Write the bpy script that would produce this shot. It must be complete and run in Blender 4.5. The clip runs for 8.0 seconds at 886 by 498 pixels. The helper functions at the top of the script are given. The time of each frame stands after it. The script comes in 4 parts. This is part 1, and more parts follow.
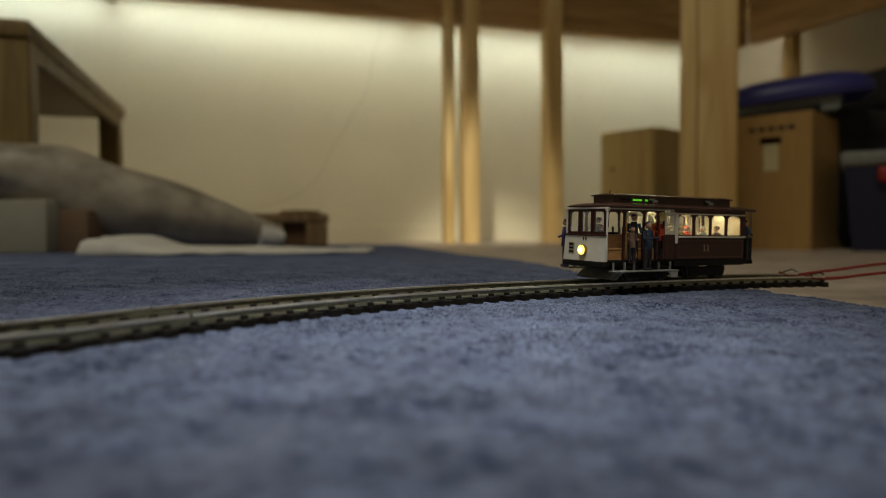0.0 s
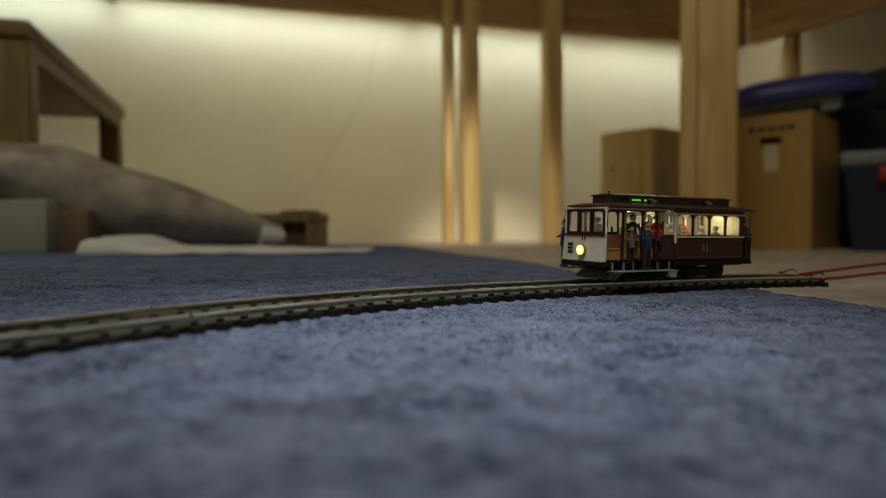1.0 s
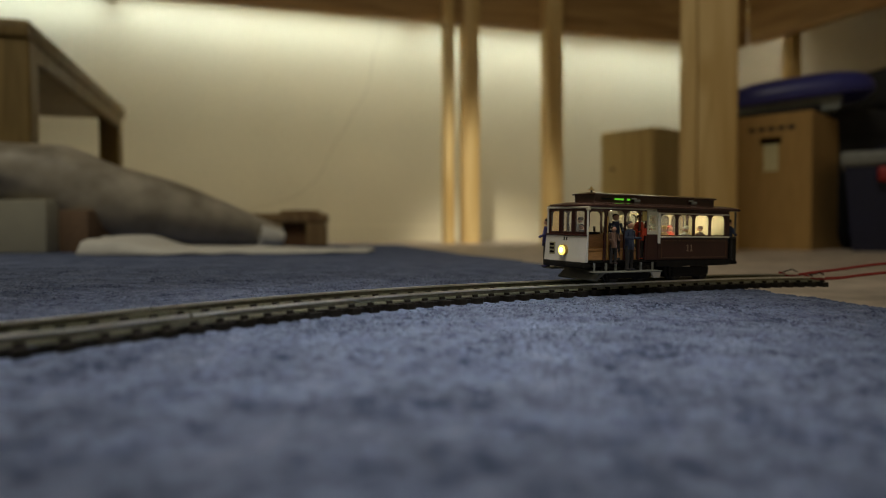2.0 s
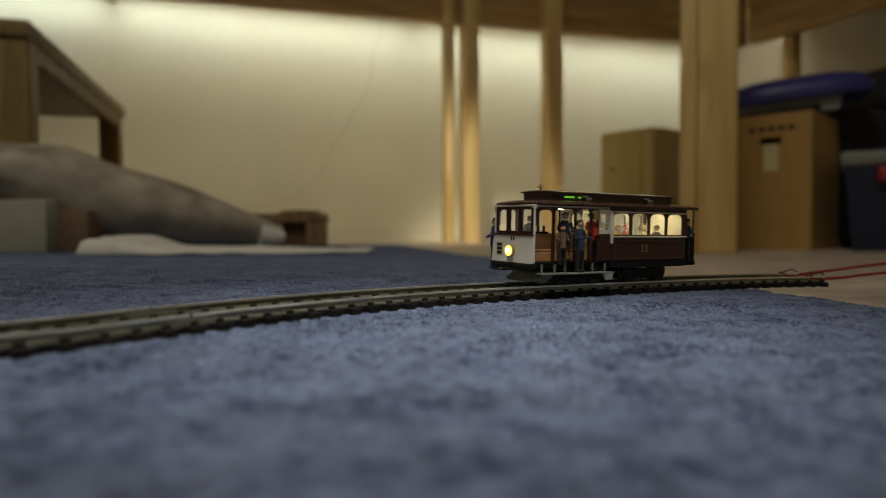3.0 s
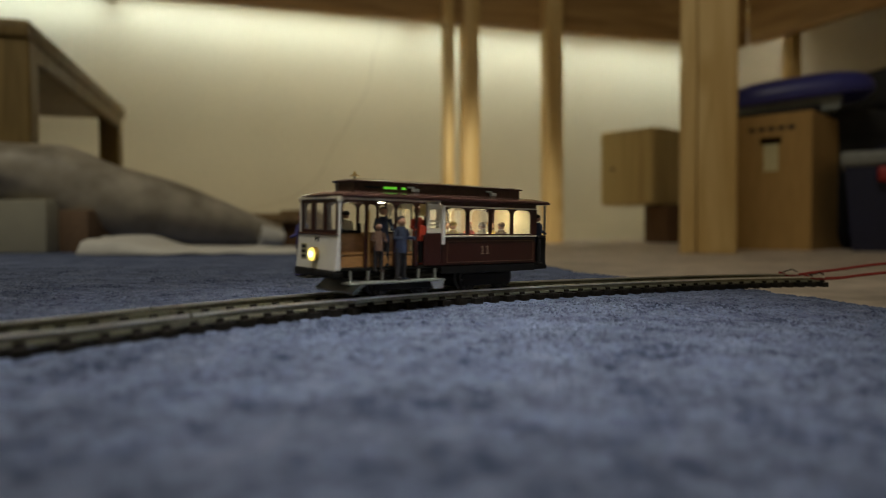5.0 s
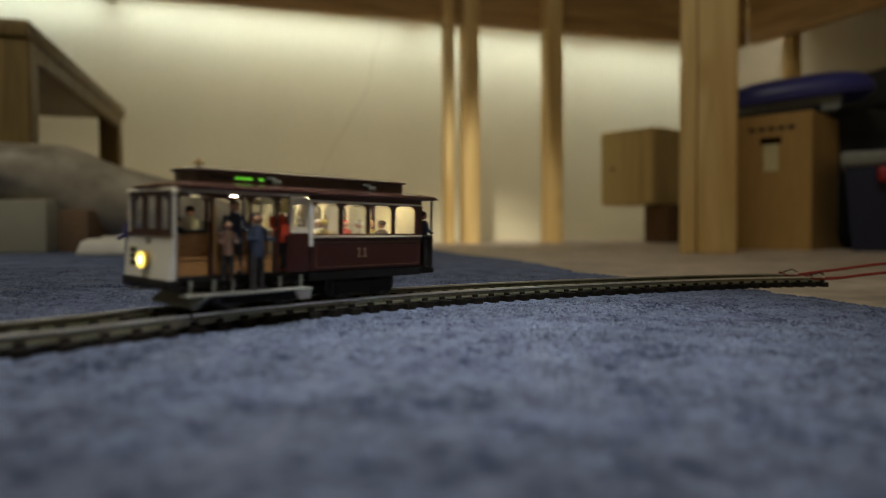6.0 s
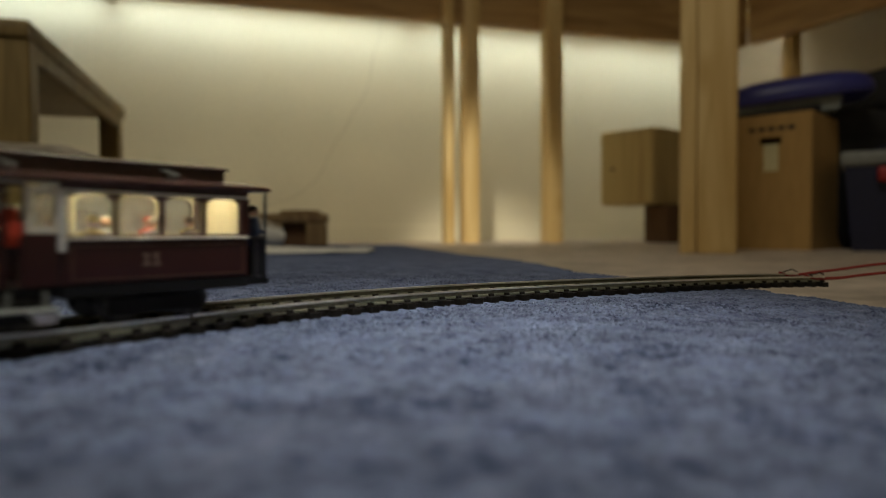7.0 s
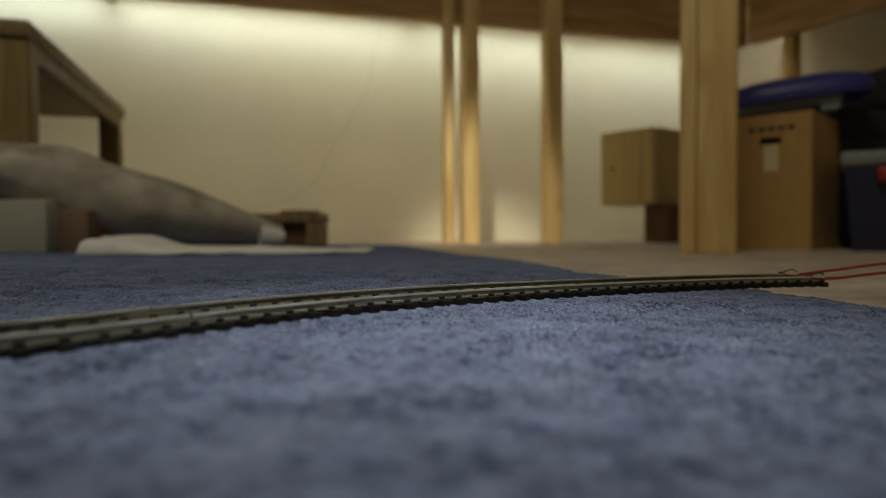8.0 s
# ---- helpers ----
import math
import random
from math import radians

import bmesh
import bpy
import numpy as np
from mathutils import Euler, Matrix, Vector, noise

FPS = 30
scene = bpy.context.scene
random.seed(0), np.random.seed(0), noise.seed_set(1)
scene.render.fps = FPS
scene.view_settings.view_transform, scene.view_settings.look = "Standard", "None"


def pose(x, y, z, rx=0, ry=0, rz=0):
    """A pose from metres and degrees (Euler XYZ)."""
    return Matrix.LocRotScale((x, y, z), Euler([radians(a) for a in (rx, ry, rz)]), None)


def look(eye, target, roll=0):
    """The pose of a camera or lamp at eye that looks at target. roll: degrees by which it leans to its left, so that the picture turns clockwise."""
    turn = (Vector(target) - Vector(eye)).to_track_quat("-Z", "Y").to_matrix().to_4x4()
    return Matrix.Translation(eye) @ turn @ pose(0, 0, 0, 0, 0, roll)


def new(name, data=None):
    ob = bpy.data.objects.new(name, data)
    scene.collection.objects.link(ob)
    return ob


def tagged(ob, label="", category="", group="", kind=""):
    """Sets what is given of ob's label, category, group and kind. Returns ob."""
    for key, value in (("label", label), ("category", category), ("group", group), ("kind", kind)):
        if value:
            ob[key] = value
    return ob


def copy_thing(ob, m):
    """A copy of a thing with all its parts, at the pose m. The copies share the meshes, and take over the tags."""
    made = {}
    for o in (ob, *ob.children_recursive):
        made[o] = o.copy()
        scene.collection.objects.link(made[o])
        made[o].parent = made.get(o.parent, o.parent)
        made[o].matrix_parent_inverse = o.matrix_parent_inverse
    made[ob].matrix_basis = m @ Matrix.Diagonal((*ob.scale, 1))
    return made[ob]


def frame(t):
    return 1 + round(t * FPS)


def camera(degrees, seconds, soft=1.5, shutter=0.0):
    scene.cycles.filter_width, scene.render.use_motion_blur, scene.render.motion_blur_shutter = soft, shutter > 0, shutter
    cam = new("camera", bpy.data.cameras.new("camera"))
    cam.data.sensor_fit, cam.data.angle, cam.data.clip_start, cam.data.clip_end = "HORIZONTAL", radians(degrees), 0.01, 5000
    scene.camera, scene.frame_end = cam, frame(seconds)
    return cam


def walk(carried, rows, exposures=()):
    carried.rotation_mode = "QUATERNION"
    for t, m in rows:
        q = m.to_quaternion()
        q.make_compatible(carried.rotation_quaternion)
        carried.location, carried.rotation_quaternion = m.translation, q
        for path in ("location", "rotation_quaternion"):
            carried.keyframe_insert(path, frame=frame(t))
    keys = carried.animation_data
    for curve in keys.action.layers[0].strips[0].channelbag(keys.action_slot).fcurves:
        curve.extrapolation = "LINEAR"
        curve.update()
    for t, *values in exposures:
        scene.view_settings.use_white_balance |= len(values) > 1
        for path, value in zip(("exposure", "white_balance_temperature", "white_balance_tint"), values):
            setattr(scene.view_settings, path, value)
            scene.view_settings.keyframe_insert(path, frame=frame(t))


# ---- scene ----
# camera: stands on the rug, a hand's width from the track
cam = camera(66.9, 8.0, soft=0.75, shutter=0.5)
cam.data.dof.use_dof = True
cam.data.dof.focus_distance = 0.248
cam.data.dof.aperture_fstop = 9.0
EYE = pose(0, 0, 0.041) @ pose(0, 0, 0, 90 - 1.448, 0, 0) @ pose(0, 0, 0, 0, 0, -0.2)
walk(cam, [(0.0, EYE), (8.0, EYE)], exposures=[(0.0, 0.0), (8.0, 0.0)])

# the track lies on the uneven rug: its own plane, tilted a little against the floor
TRACK_PLANE = pose(-0.0005, 0.0004, 0.0182, 0.866, 1.166, -0.03)


def track_y(x):
    k = x / 0.1
    return 0.2307 + 0.0765 * k - 0.0252 * k * k + 0.0163 * k ** 3 - 0.0053 * k ** 4 + 0.2 * max(0.0, -k - 0.8) ** 1.5


def track_slope(x):
    k = x / 0.1
    return (0.0765 - 0.0504 * k + 0.0489 * k * k - 0.0212 * k ** 3 - 0.3 * max(0.0, -k - 0.8) ** 0.5) / 0.1


# ---- world and lights ----
world = bpy.data.worlds.new("world")
scene.world = world
world.use_nodes = True
world.node_tree.nodes["Background"].inputs[0].default_value = (0.9, 0.85, 0.75, 1)
world.node_tree.nodes["Background"].inputs[1].default_value = 0.02


def area_lamp(name, m, sx, sy, watts, colour):
    data = bpy.data.lights.new(name, "AREA")
    data.shape, data.size, data.size_y, data.energy, data.color = "RECTANGLE", sx, sy, watts, colour
    ob = new(name, data)
    ob.matrix_world = m
    return ob


# the room's frame: corner of the back wall and the right wall; +u to the left along the back wall, +v towards the viewer
ANG = radians(16.3)
U = Vector((-math.cos(ANG), -math.sin(ANG), 0))
V = Vector((math.sin(ANG), -math.cos(ANG), 0))
CORNER = Vector((1.40, 3.42, 0))


def room(u, v, z):
    return CORNER + U * u + V * v + Vector((0, 0, z))


def room_pose(u, v, z, turn=0):
    q = room(u, v, z)
    return pose(q.x, q.y, q.z, 0, 0, 16.3 + turn)


CEILING_LAMP = (-0.50, -0.65, 2.36)
ceiling_lamp_light = area_lamp("ceiling_lamp_light", pose(*CEILING_LAMP), 0.9, 0.9, 21.5, (1.0, 0.94, 0.76))
# an added lamp out of view: its tight pool imitates lens fall-off on the rug
POOL_LAMP = (0.16, 0.02, 1.15)
POOL_AIM = (0.004, 0.165, 0.0)
pool_light = area_lamp("added_pool_light", look(POOL_LAMP, POOL_AIM), 0.07, 0.07, 0.09, (1.0, 0.97, 0.88))
pool_light.data.spread = radians(15)
# the strip runs a little away from the wall towards the room's corner and is turned to the wall
LED_PLACE = room_pose(1.68, 0.12, 0.985, -1.5)
led_light = area_lamp("led_strip_light", LED_PLACE @ pose(0, 0, 0, 32, 0, 0), 3.25, 0.02, 2.6, (0.86, 1.0, 1.0))
led_light.data.spread = radians(98)
# added strip under the bench top, hidden by the front beam, lights the wall
ADDED_FRONT_STRIP = room_pose(1.50, 0.46, 0.985)
added_front_light = area_lamp("added_front_strip_light", ADDED_FRONT_STRIP @ pose(0, 0, 0, 40, 0, 0), 2.9, 0.02, 4.1, (1.0, 0.95, 0.74))
# a narrow ceiling spotlight, unseen and assumed, for the bright patch under the bench
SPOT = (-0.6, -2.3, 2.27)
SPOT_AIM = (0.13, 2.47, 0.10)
spot_data = bpy.data.lights.new("assumed_spot_light", "SPOT")
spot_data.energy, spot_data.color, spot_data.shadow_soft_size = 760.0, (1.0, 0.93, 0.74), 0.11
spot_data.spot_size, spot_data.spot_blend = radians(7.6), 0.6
new("assumed_spot_light", spot_data).matrix_world = look(SPOT, SPOT_AIM)


# ---- materials ----
def material(name, colour, rough=0.6, metal=0.0, vary=0.15, scale=20.0, bump=0.0, bump_scale=None, fine=None,
             stretch=(1, 1, 1), random_shift=0.0, coat=0.0, tint=None, spec=0.5):
    """A surface with noise at two scales in colour and relief, in metres of the object's own space."""
    m = bpy.data.materials.new(name)
    m.use_nodes = True
    nt = m.node_tree
    bsdf = nt.nodes["Principled BSDF"]
    bsdf.inputs["Roughness"].default_value = rough
    bsdf.inputs["Metallic"].default_value = metal
    bsdf.inputs["Specular IOR Level"].default_value = spec
    bsdf.inputs["Coat Weight"].default_value = coat
    co = nt.nodes.new("ShaderNodeTexCoord")
    mp = nt.nodes.new("ShaderNodeMapping")
    mp.inputs["Scale"].default_value = stretch
    nt.links.new(co.outputs["Object"], mp.inputs["Vector"])
    n1 = nt.nodes.new("ShaderNodeTexNoise")
    n1.inputs["Scale"].default_value = scale
    n1.inputs["Detail"].default_value = 4
    n2 = nt.nodes.new("ShaderNodeTexNoise")
    n2.inputs["Scale"].default_value = fine or scale * 9
    n2.inputs["Detail"].default_value = 3
    for n in (n1, n2):
        nt.links.new(mp.outputs[0], n.inputs["Vector"])
    mix = nt.nodes.new("ShaderNodeMath")
    mix.operation = "ADD"
    nt.links.new(n1.outputs["Fac"], mix.inputs[0])
    nt.links.new(n2.outputs["Fac"], mix.inputs[1])
    ramp = nt.nodes.new("ShaderNodeMapRange")
    ramp.inputs["From Min"].default_value, ramp.inputs["From Max"].default_value = 0.7, 1.3
    nt.links.new(mix.outputs[0], ramp.inputs["Value"])
    col = nt.nodes.new("ShaderNodeMix")
    col.data_type = "RGBA"
    low = [max(0, c * (1 - vary)) for c in colour]
    high = [min(1, c * (1 + vary)) for c in (tint or colour)]
    col.inputs["A"].default_value = (*low, 1)
    col.inputs["B"].default_value = (*high, 1)
    nt.links.new(ramp.outputs[0], col.inputs["Factor"])
    last = col.outputs["Result"]
    if random_shift:
        info = nt.nodes.new("ShaderNodeObjectInfo")
        hsv = nt.nodes.new("ShaderNodeHueSaturation")
        rng = nt.nodes.new("ShaderNodeMapRange")
        rng.inputs["To Min"].default_value, rng.inputs["To Max"].default_value = 1 - random_shift, 1 + random_shift
        nt.links.new(info.outputs["Random"], rng.inputs["Value"])
        nt.links.new(rng.outputs[0], hsv.inputs["Value"])
        nt.links.new(last, hsv.inputs["Color"])
        last = hsv.outputs[0]
    nt.links.new(last, bsdf.inputs["Base Color"])
    if bump:
        b = nt.nodes.new("ShaderNodeBump")
        b.inputs["Strength"].default_value = bump
        b.inputs["Distance"].default_value = bump_scale or 0.002
        nt.links.new(mix.outputs[0], b.inputs["Height"])
        nt.links.new(b.outputs[0], bsdf.inputs["Normal"])
    return m


def wood(name, light, dark, rings=14.0, knots=True, rough=0.55):
    """Planed softwood: long grain along the object's z or x, rings, knots and a fine relief."""
    m = bpy.data.materials.new(name)
    m.use_nodes = True
    nt = m.node_tree
    bsdf = nt.nodes["Principled BSDF"]
    bsdf.inputs["Roughness"].default_value = rough
    co = nt.nodes.new("ShaderNodeTexCoord")
    info = nt.nodes.new("ShaderNodeObjectInfo")
    shift = nt.nodes.new("ShaderNodeVectorMath")
    shift.operation = "ADD"
    spread = nt.nodes.new("ShaderNodeMath")
    spread.operation = "MULTIPLY"
    spread.inputs[1].default_value = 7.0
    nt.links.new(info.outputs["Random"], spread.inputs[0])
    nt.links.new(co.outputs["Object"], shift.inputs[0])
    nt.links.new(spread.outputs[0], shift.inputs[1])
    mp = nt.nodes.new("ShaderNodeMapping")
    mp.inputs["Scale"].default_value = (rings, rings, rings * 0.09)
    nt.links.new(shift.outputs[0], mp.inputs["Vector"])
    grain = nt.nodes.new("ShaderNodeTexNoise")
    grain.inputs["Scale"].default_value, grain.inputs["Detail"].default_value = 2.0, 6
    grain.inputs["Distortion"].default_value = 0.8
    nt.links.new(mp.outputs[0], grain.inputs["Vector"])
    knot = nt.nodes.new("ShaderNodeTexVoronoi")
    knot.inputs["Scale"].default_value = 7.0
    mk = nt.nodes.new("ShaderNodeMapping")
    mk.inputs["Scale"].default_value = (1, 1, 0.5)
    nt.links.new(shift.outputs[0], mk.inputs["Vector"])
    nt.links.new(mk.outputs[0], knot.inputs["Vector"])
    kr = nt.nodes.new("ShaderNodeMapRange")
    kr.inputs["From Min"].default_value, kr.inputs["From Max"].default_value = 0.06, 0.17
    kr.inputs["To Min"].default_value = 0.12 if knots else 1.0
    nt.links.new(knot.outputs["Distance"], kr.inputs["Value"])
    col = nt.nodes.new("ShaderNodeMix")
    col.data_type = "RGBA"
    col.inputs["A"].default_value, col.inputs["B"].default_value = (*dark, 1), (*light, 1)
    gr = nt.nodes.new("ShaderNodeMapRange")
    gr.inputs["From Min"].default_value, gr.inputs["From Max"].default_value = 0.35, 0.62
    nt.links.new(grain.outputs["Fac"], gr.inputs["Value"])
    mul = nt.nodes.new("ShaderNodeMath")
    mul.operation = "MULTIPLY"
    nt.links.new(gr.outputs[0], mul.inputs[0])
    nt.links.new(kr.outputs[0], mul.inputs[1])
    nt.links.new(mul.outputs[0], col.inputs["Factor"])
    nt.links.new(col.outputs["Result"], bsdf.inputs["Base Color"])
    b = nt.nodes.new("ShaderNodeBump")
    b.inputs["Strength"].default_value, b.inputs["Distance"].default_value = 0.15, 0.001
    nt.links.new(grain.outputs["Fac"], b.inputs["Height"])
    nt.links.new(b.outputs[0], bsdf.inputs["Normal"])
    return m


def glow(name, colour, strength):
    m = bpy.data.materials.new(name)
    m.use_nodes = True
    bsdf = m.node_tree.nodes["Principled BSDF"]
    bsdf.inputs["Base Color"].default_value = (*colour, 1)
    bsdf.inputs["Emission Color"].default_value = (*colour, 1)
    bsdf.inputs["Emission Strength"].default_value = strength
    return m


def glass(name, colour=(1, 1, 1), rough=0.05):
    m = bpy.data.materials.new(name)
    m.use_nodes = True
    nt = m.node_tree
    bsdf = nt.nodes["Principled BSDF"]
    out = nt.nodes["Material Output"]
    clear = nt.nodes.new("ShaderNodeBsdfTransparent")
    clear.inputs[0].default_value = (*colour, 1)
    bsdf.inputs["Base Color"].default_value = (*colour, 1)
    bsdf.inputs["Roughness"].default_value = rough
    mix = nt.nodes.new("ShaderNodeMixShader")
    mix.inputs[0].default_value = 0.10
    nt.links.new(clear.outputs[0], mix.inputs[1])
    nt.links.new(bsdf.outputs[0], mix.inputs[2])
    nt.links.new(mix.outputs[0], out.inputs[0])
    return m


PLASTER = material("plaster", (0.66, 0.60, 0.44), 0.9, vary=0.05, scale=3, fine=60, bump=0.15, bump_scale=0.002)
CEILING = material("ceiling_paint", (0.75, 0.72, 0.66), 0.9, vary=0.04, scale=4)
# plaster in a darker tone, used on the right wall only
PLASTER_DARKER = material("darker_plaster", (0.46, 0.41, 0.33), 0.9, vary=0.08, scale=3, fine=60, bump=0.15, bump_scale=0.002)
FLOORING = material("floor_vinyl", (0.42, 0.36, 0.30), 0.5, vary=0.30, scale=9, fine=45, bump=0.1, tint=(0.54, 0.46, 0.39))
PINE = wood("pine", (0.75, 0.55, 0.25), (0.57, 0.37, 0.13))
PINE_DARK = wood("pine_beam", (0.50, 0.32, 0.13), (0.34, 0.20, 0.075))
OAK = wood("oak_veneer", (0.26, 0.18, 0.06), (0.16, 0.105, 0.03), rings=22, knots=False)
PLY = wood("plywood", (0.56, 0.42, 0.17), (0.42, 0.30, 0.11), rings=10, knots=False)
CARTON = material("carton", (0.42, 0.255, 0.085), 0.85, vary=0.10, scale=14, fine=120, stretch=(1, 1, 0.2), bump=0.1)
CARTON_DARK = material("carton_dark", (0.12, 0.06, 0.025), 0.85, vary=0.15, scale=14)
RUG_PILE = material("rug_pile", (0.084, 0.115, 0.228), 0.95, vary=0.36, scale=60, fine=420, bump=0.4, bump_scale=0.0015,
                    tint=(0.135, 0.164, 0.262), spec=0.1)
RUG_TUFT = material("rug_tuft", (0.085, 0.114, 0.207), 0.95, vary=0.42, scale=75, fine=300, tint=(0.136, 0.158, 0.233), spec=0.1)
RUG_EDGE = material("rug_binding", (0.55, 0.50, 0.44), 0.9, vary=0.1, scale=80)


# ---- mesh helpers ----
def finish(name, bm, mat, smooth=True):
    bmesh.ops.recalc_face_normals(bm, faces=bm.faces)
    me = bpy.data.meshes.new(name)
    bm.to_mesh(me)
    bm.free()
    for q in (mat if isinstance(mat, (list, tuple)) else [mat]):
        me.materials.append(q)
    if smooth:
        me.shade_smooth()
        me.set_sharp_from_angle(angle=radians(35))
    return me


def part(name, bm, mat, parent=None, label="", m=None, smooth=True):
    """Links a bmesh as one mesh object, under a thing or a part where one is given."""
    ob = new(name, finish(name, bm, mat, smooth))
    if parent is not None:
        ob.parent = parent
    if m is not None:
        ob.matrix_basis = m
    if label:
        ob["label"] = label
    return ob


def holder(name, m=None):
    ob = new(name)
    ob.empty_display_size = 0.01
    if m is not None:
        ob.matrix_basis = m
    return ob


def add_box(bm, x0, x1, y0, y1, z0, z1, bevel=0.0, seg=1, m=None):
    """A box between two corners, with rounded edges."""
    q = bmesh.ops.create_cube(bm, size=1)["verts"]
    for v in q:
        v.co = Vector(((x0 + x1) / 2 + v.co.x * (x1 - x0), (y0 + y1) / 2 + v.co.y * (y1 - y0), (z0 + z1) / 2 + v.co.z * (z1 - z0)))
        if m is not None:
            v.co = m @ v.co
    if bevel:
        edges = list({e for v in q for e in v.link_edges})
        bmesh.ops.bevel(bm, geom=edges, offset=bevel, segments=seg, affect="EDGES", profile=0.5)
    return bm


def box(x0, x1, y0, y1, z0, z1, bevel=0.0, seg=1, m=None):
    return add_box(bmesh.new(), x0, x1, y0, y1, z0, z1, bevel, seg, m)


def add_tube(bm, points, r, n=8, r_end=None):
    """A round bar through points, closed at both ends."""
    pts = [Vector(p) for p in points]
    rings = []
    for i, p in enumerate(pts):
        d = (pts[min(i + 1, len(pts) - 1)] - pts[max(i - 1, 0)]).normalized()
        a = d.orthogonal().normalized() if not rings else (side - d * side.dot(d)).normalized()
        side = a
        b = d.cross(a)
        rr = r if r_end is None else r + (r_end - r) * i / (len(pts) - 1)
        rings.append([bm.verts.new(p + (a * math.cos(2 * math.pi * k / n) + b * math.sin(2 * math.pi * k / n)) * rr) for k in range(n)])
    for q, w in zip(rings, rings[1:]):
        for k in range(n):
            bm.faces.new((q[k], q[(k + 1) % n], w[(k + 1) % n], w[k]))
    bm.faces.new(rings[0][::-1])
    bm.faces.new(rings[-1])
    return bm


def tube(points, r, n=8, r_end=None):
    return add_tube(bmesh.new(), points, r, n, r_end)


def add_extrude(bm, outline, axis, a, b):
    """A flat outline [(p, q)] pushed along an axis ('x', 'y' or 'z') from a to b."""
    def at(p, q, w):
        return {"x": (w, p, q), "y": (p, w, q), "z": (p, q, w)}[axis]
    lo = [bm.verts.new(at(p, q, a)) for p, q in outline]
    hi = [bm.verts.new(at(p, q, b)) for p, q in outline]
    n = len(outline)
    bm.faces.new(lo)
    bm.faces.new(hi[::-1])
    for i in range(n):
        bm.faces.new((lo[i], lo[(i + 1) % n], hi[(i + 1) % n], hi[i]))
    return bm


def extrude(outline, axis, a, b):
    return add_extrude(bmesh.new(), outline, axis, a, b)


def smooth_step(a, b, x):
    k = min(1, max(0, (x - a) / (b - a)))
    return k * k * (3 - 2 * k)


# ---- setting ----
def build_setting():
    part_floor = part("floor", box(-4.2, 3.0, -3.4, 4.6, -0.1, 0.0), FLOORING)
    tagged(part_floor, "beige speckled vinyl floor", "floor", kind="structure")
    wall = part("wall_north", box(-5.2, 0.1, 0.0, 0.1, 0, 2.4), PLASTER, m=room_pose(0, 0, 0))
    tagged(wall, "cream plaster wall washed by an LED strip", "wall", kind="structure")
    wall = part("wall_east", box(0.0, 0.1, -5.6, 0.0, 0, 2.4), PLASTER_DARKER, m=room_pose(0, 0, 0))
    tagged(wall, "plaster wall beside the bench, in a darker tone", "wall", kind="structure")
    wall = part("wall_west", box(-5.3, -5.2, -5.6, 0.1, 0, 2.4), PLASTER, m=room_pose(0, 0, 0))
    tagged(wall, "plain plaster wall", "wall", kind="structure")
    wall = part("wall_south", box(-5.3, 0.1, -5.7, -5.6, 0, 2.4), PLASTER, m=room_pose(0, 0, 0))
    tagged(wall, "plain plaster wall", "wall", kind="structure")
    top = part("ceiling", box(-5.3, 0.1, -5.7, 0.1, 2.4, 2.5), CEILING, m=room_pose(0, 0, 0))
    tagged(top, "white painted ceiling", "ceiling", kind="structure")
    bb = part("baseboard", box(-5.2, 0.0, -0.014, -0.002, 0, 0.07, 0.003), PLASTER, m=room_pose(0, 0, 0))
    tagged(bb, "low painted skirting board", "baseboard", kind="structure")
    lamp = holder("ceiling_lamp", pose(CEILING_LAMP[0], CEILING_LAMP[1], 2.4))
    part("housing", box(-0.5, 0.5, -0.5, 0.5, -0.03, 0.0, 0.008, 2), CEILING, lamp)
    # fixture of the added lamp above the rug, out of view
    pend = holder("pendant_lamp", pose(*POOL_LAMP))
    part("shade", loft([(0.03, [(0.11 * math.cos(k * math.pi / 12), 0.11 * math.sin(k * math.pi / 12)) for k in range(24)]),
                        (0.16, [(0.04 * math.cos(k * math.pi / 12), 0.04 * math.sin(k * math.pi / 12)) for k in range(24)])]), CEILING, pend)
    part("cord", tube([(0, 0, 0.15), (0, 0, 2.4 - POOL_LAMP[2])], 0.004, 6), CEILING, pend)
    # assumed fixture for that patch of light, out of view
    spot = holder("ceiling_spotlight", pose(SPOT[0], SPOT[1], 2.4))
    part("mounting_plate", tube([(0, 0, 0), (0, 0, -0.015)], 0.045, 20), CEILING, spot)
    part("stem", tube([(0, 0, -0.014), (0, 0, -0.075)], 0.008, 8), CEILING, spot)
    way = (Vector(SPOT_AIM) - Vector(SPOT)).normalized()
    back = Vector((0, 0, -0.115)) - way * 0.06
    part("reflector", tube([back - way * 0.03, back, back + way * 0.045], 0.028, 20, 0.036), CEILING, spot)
    tagged(spot, "small white ceiling spotlight, unseen, assumed for the bright patch under the bench", "lamp")
    tagged(pend, "added white conical pendant lamp, out of view, pooling light on the rug", "lamp")
    tagged(lamp, "flat square ceiling lamp on the ceiling", "lamp")


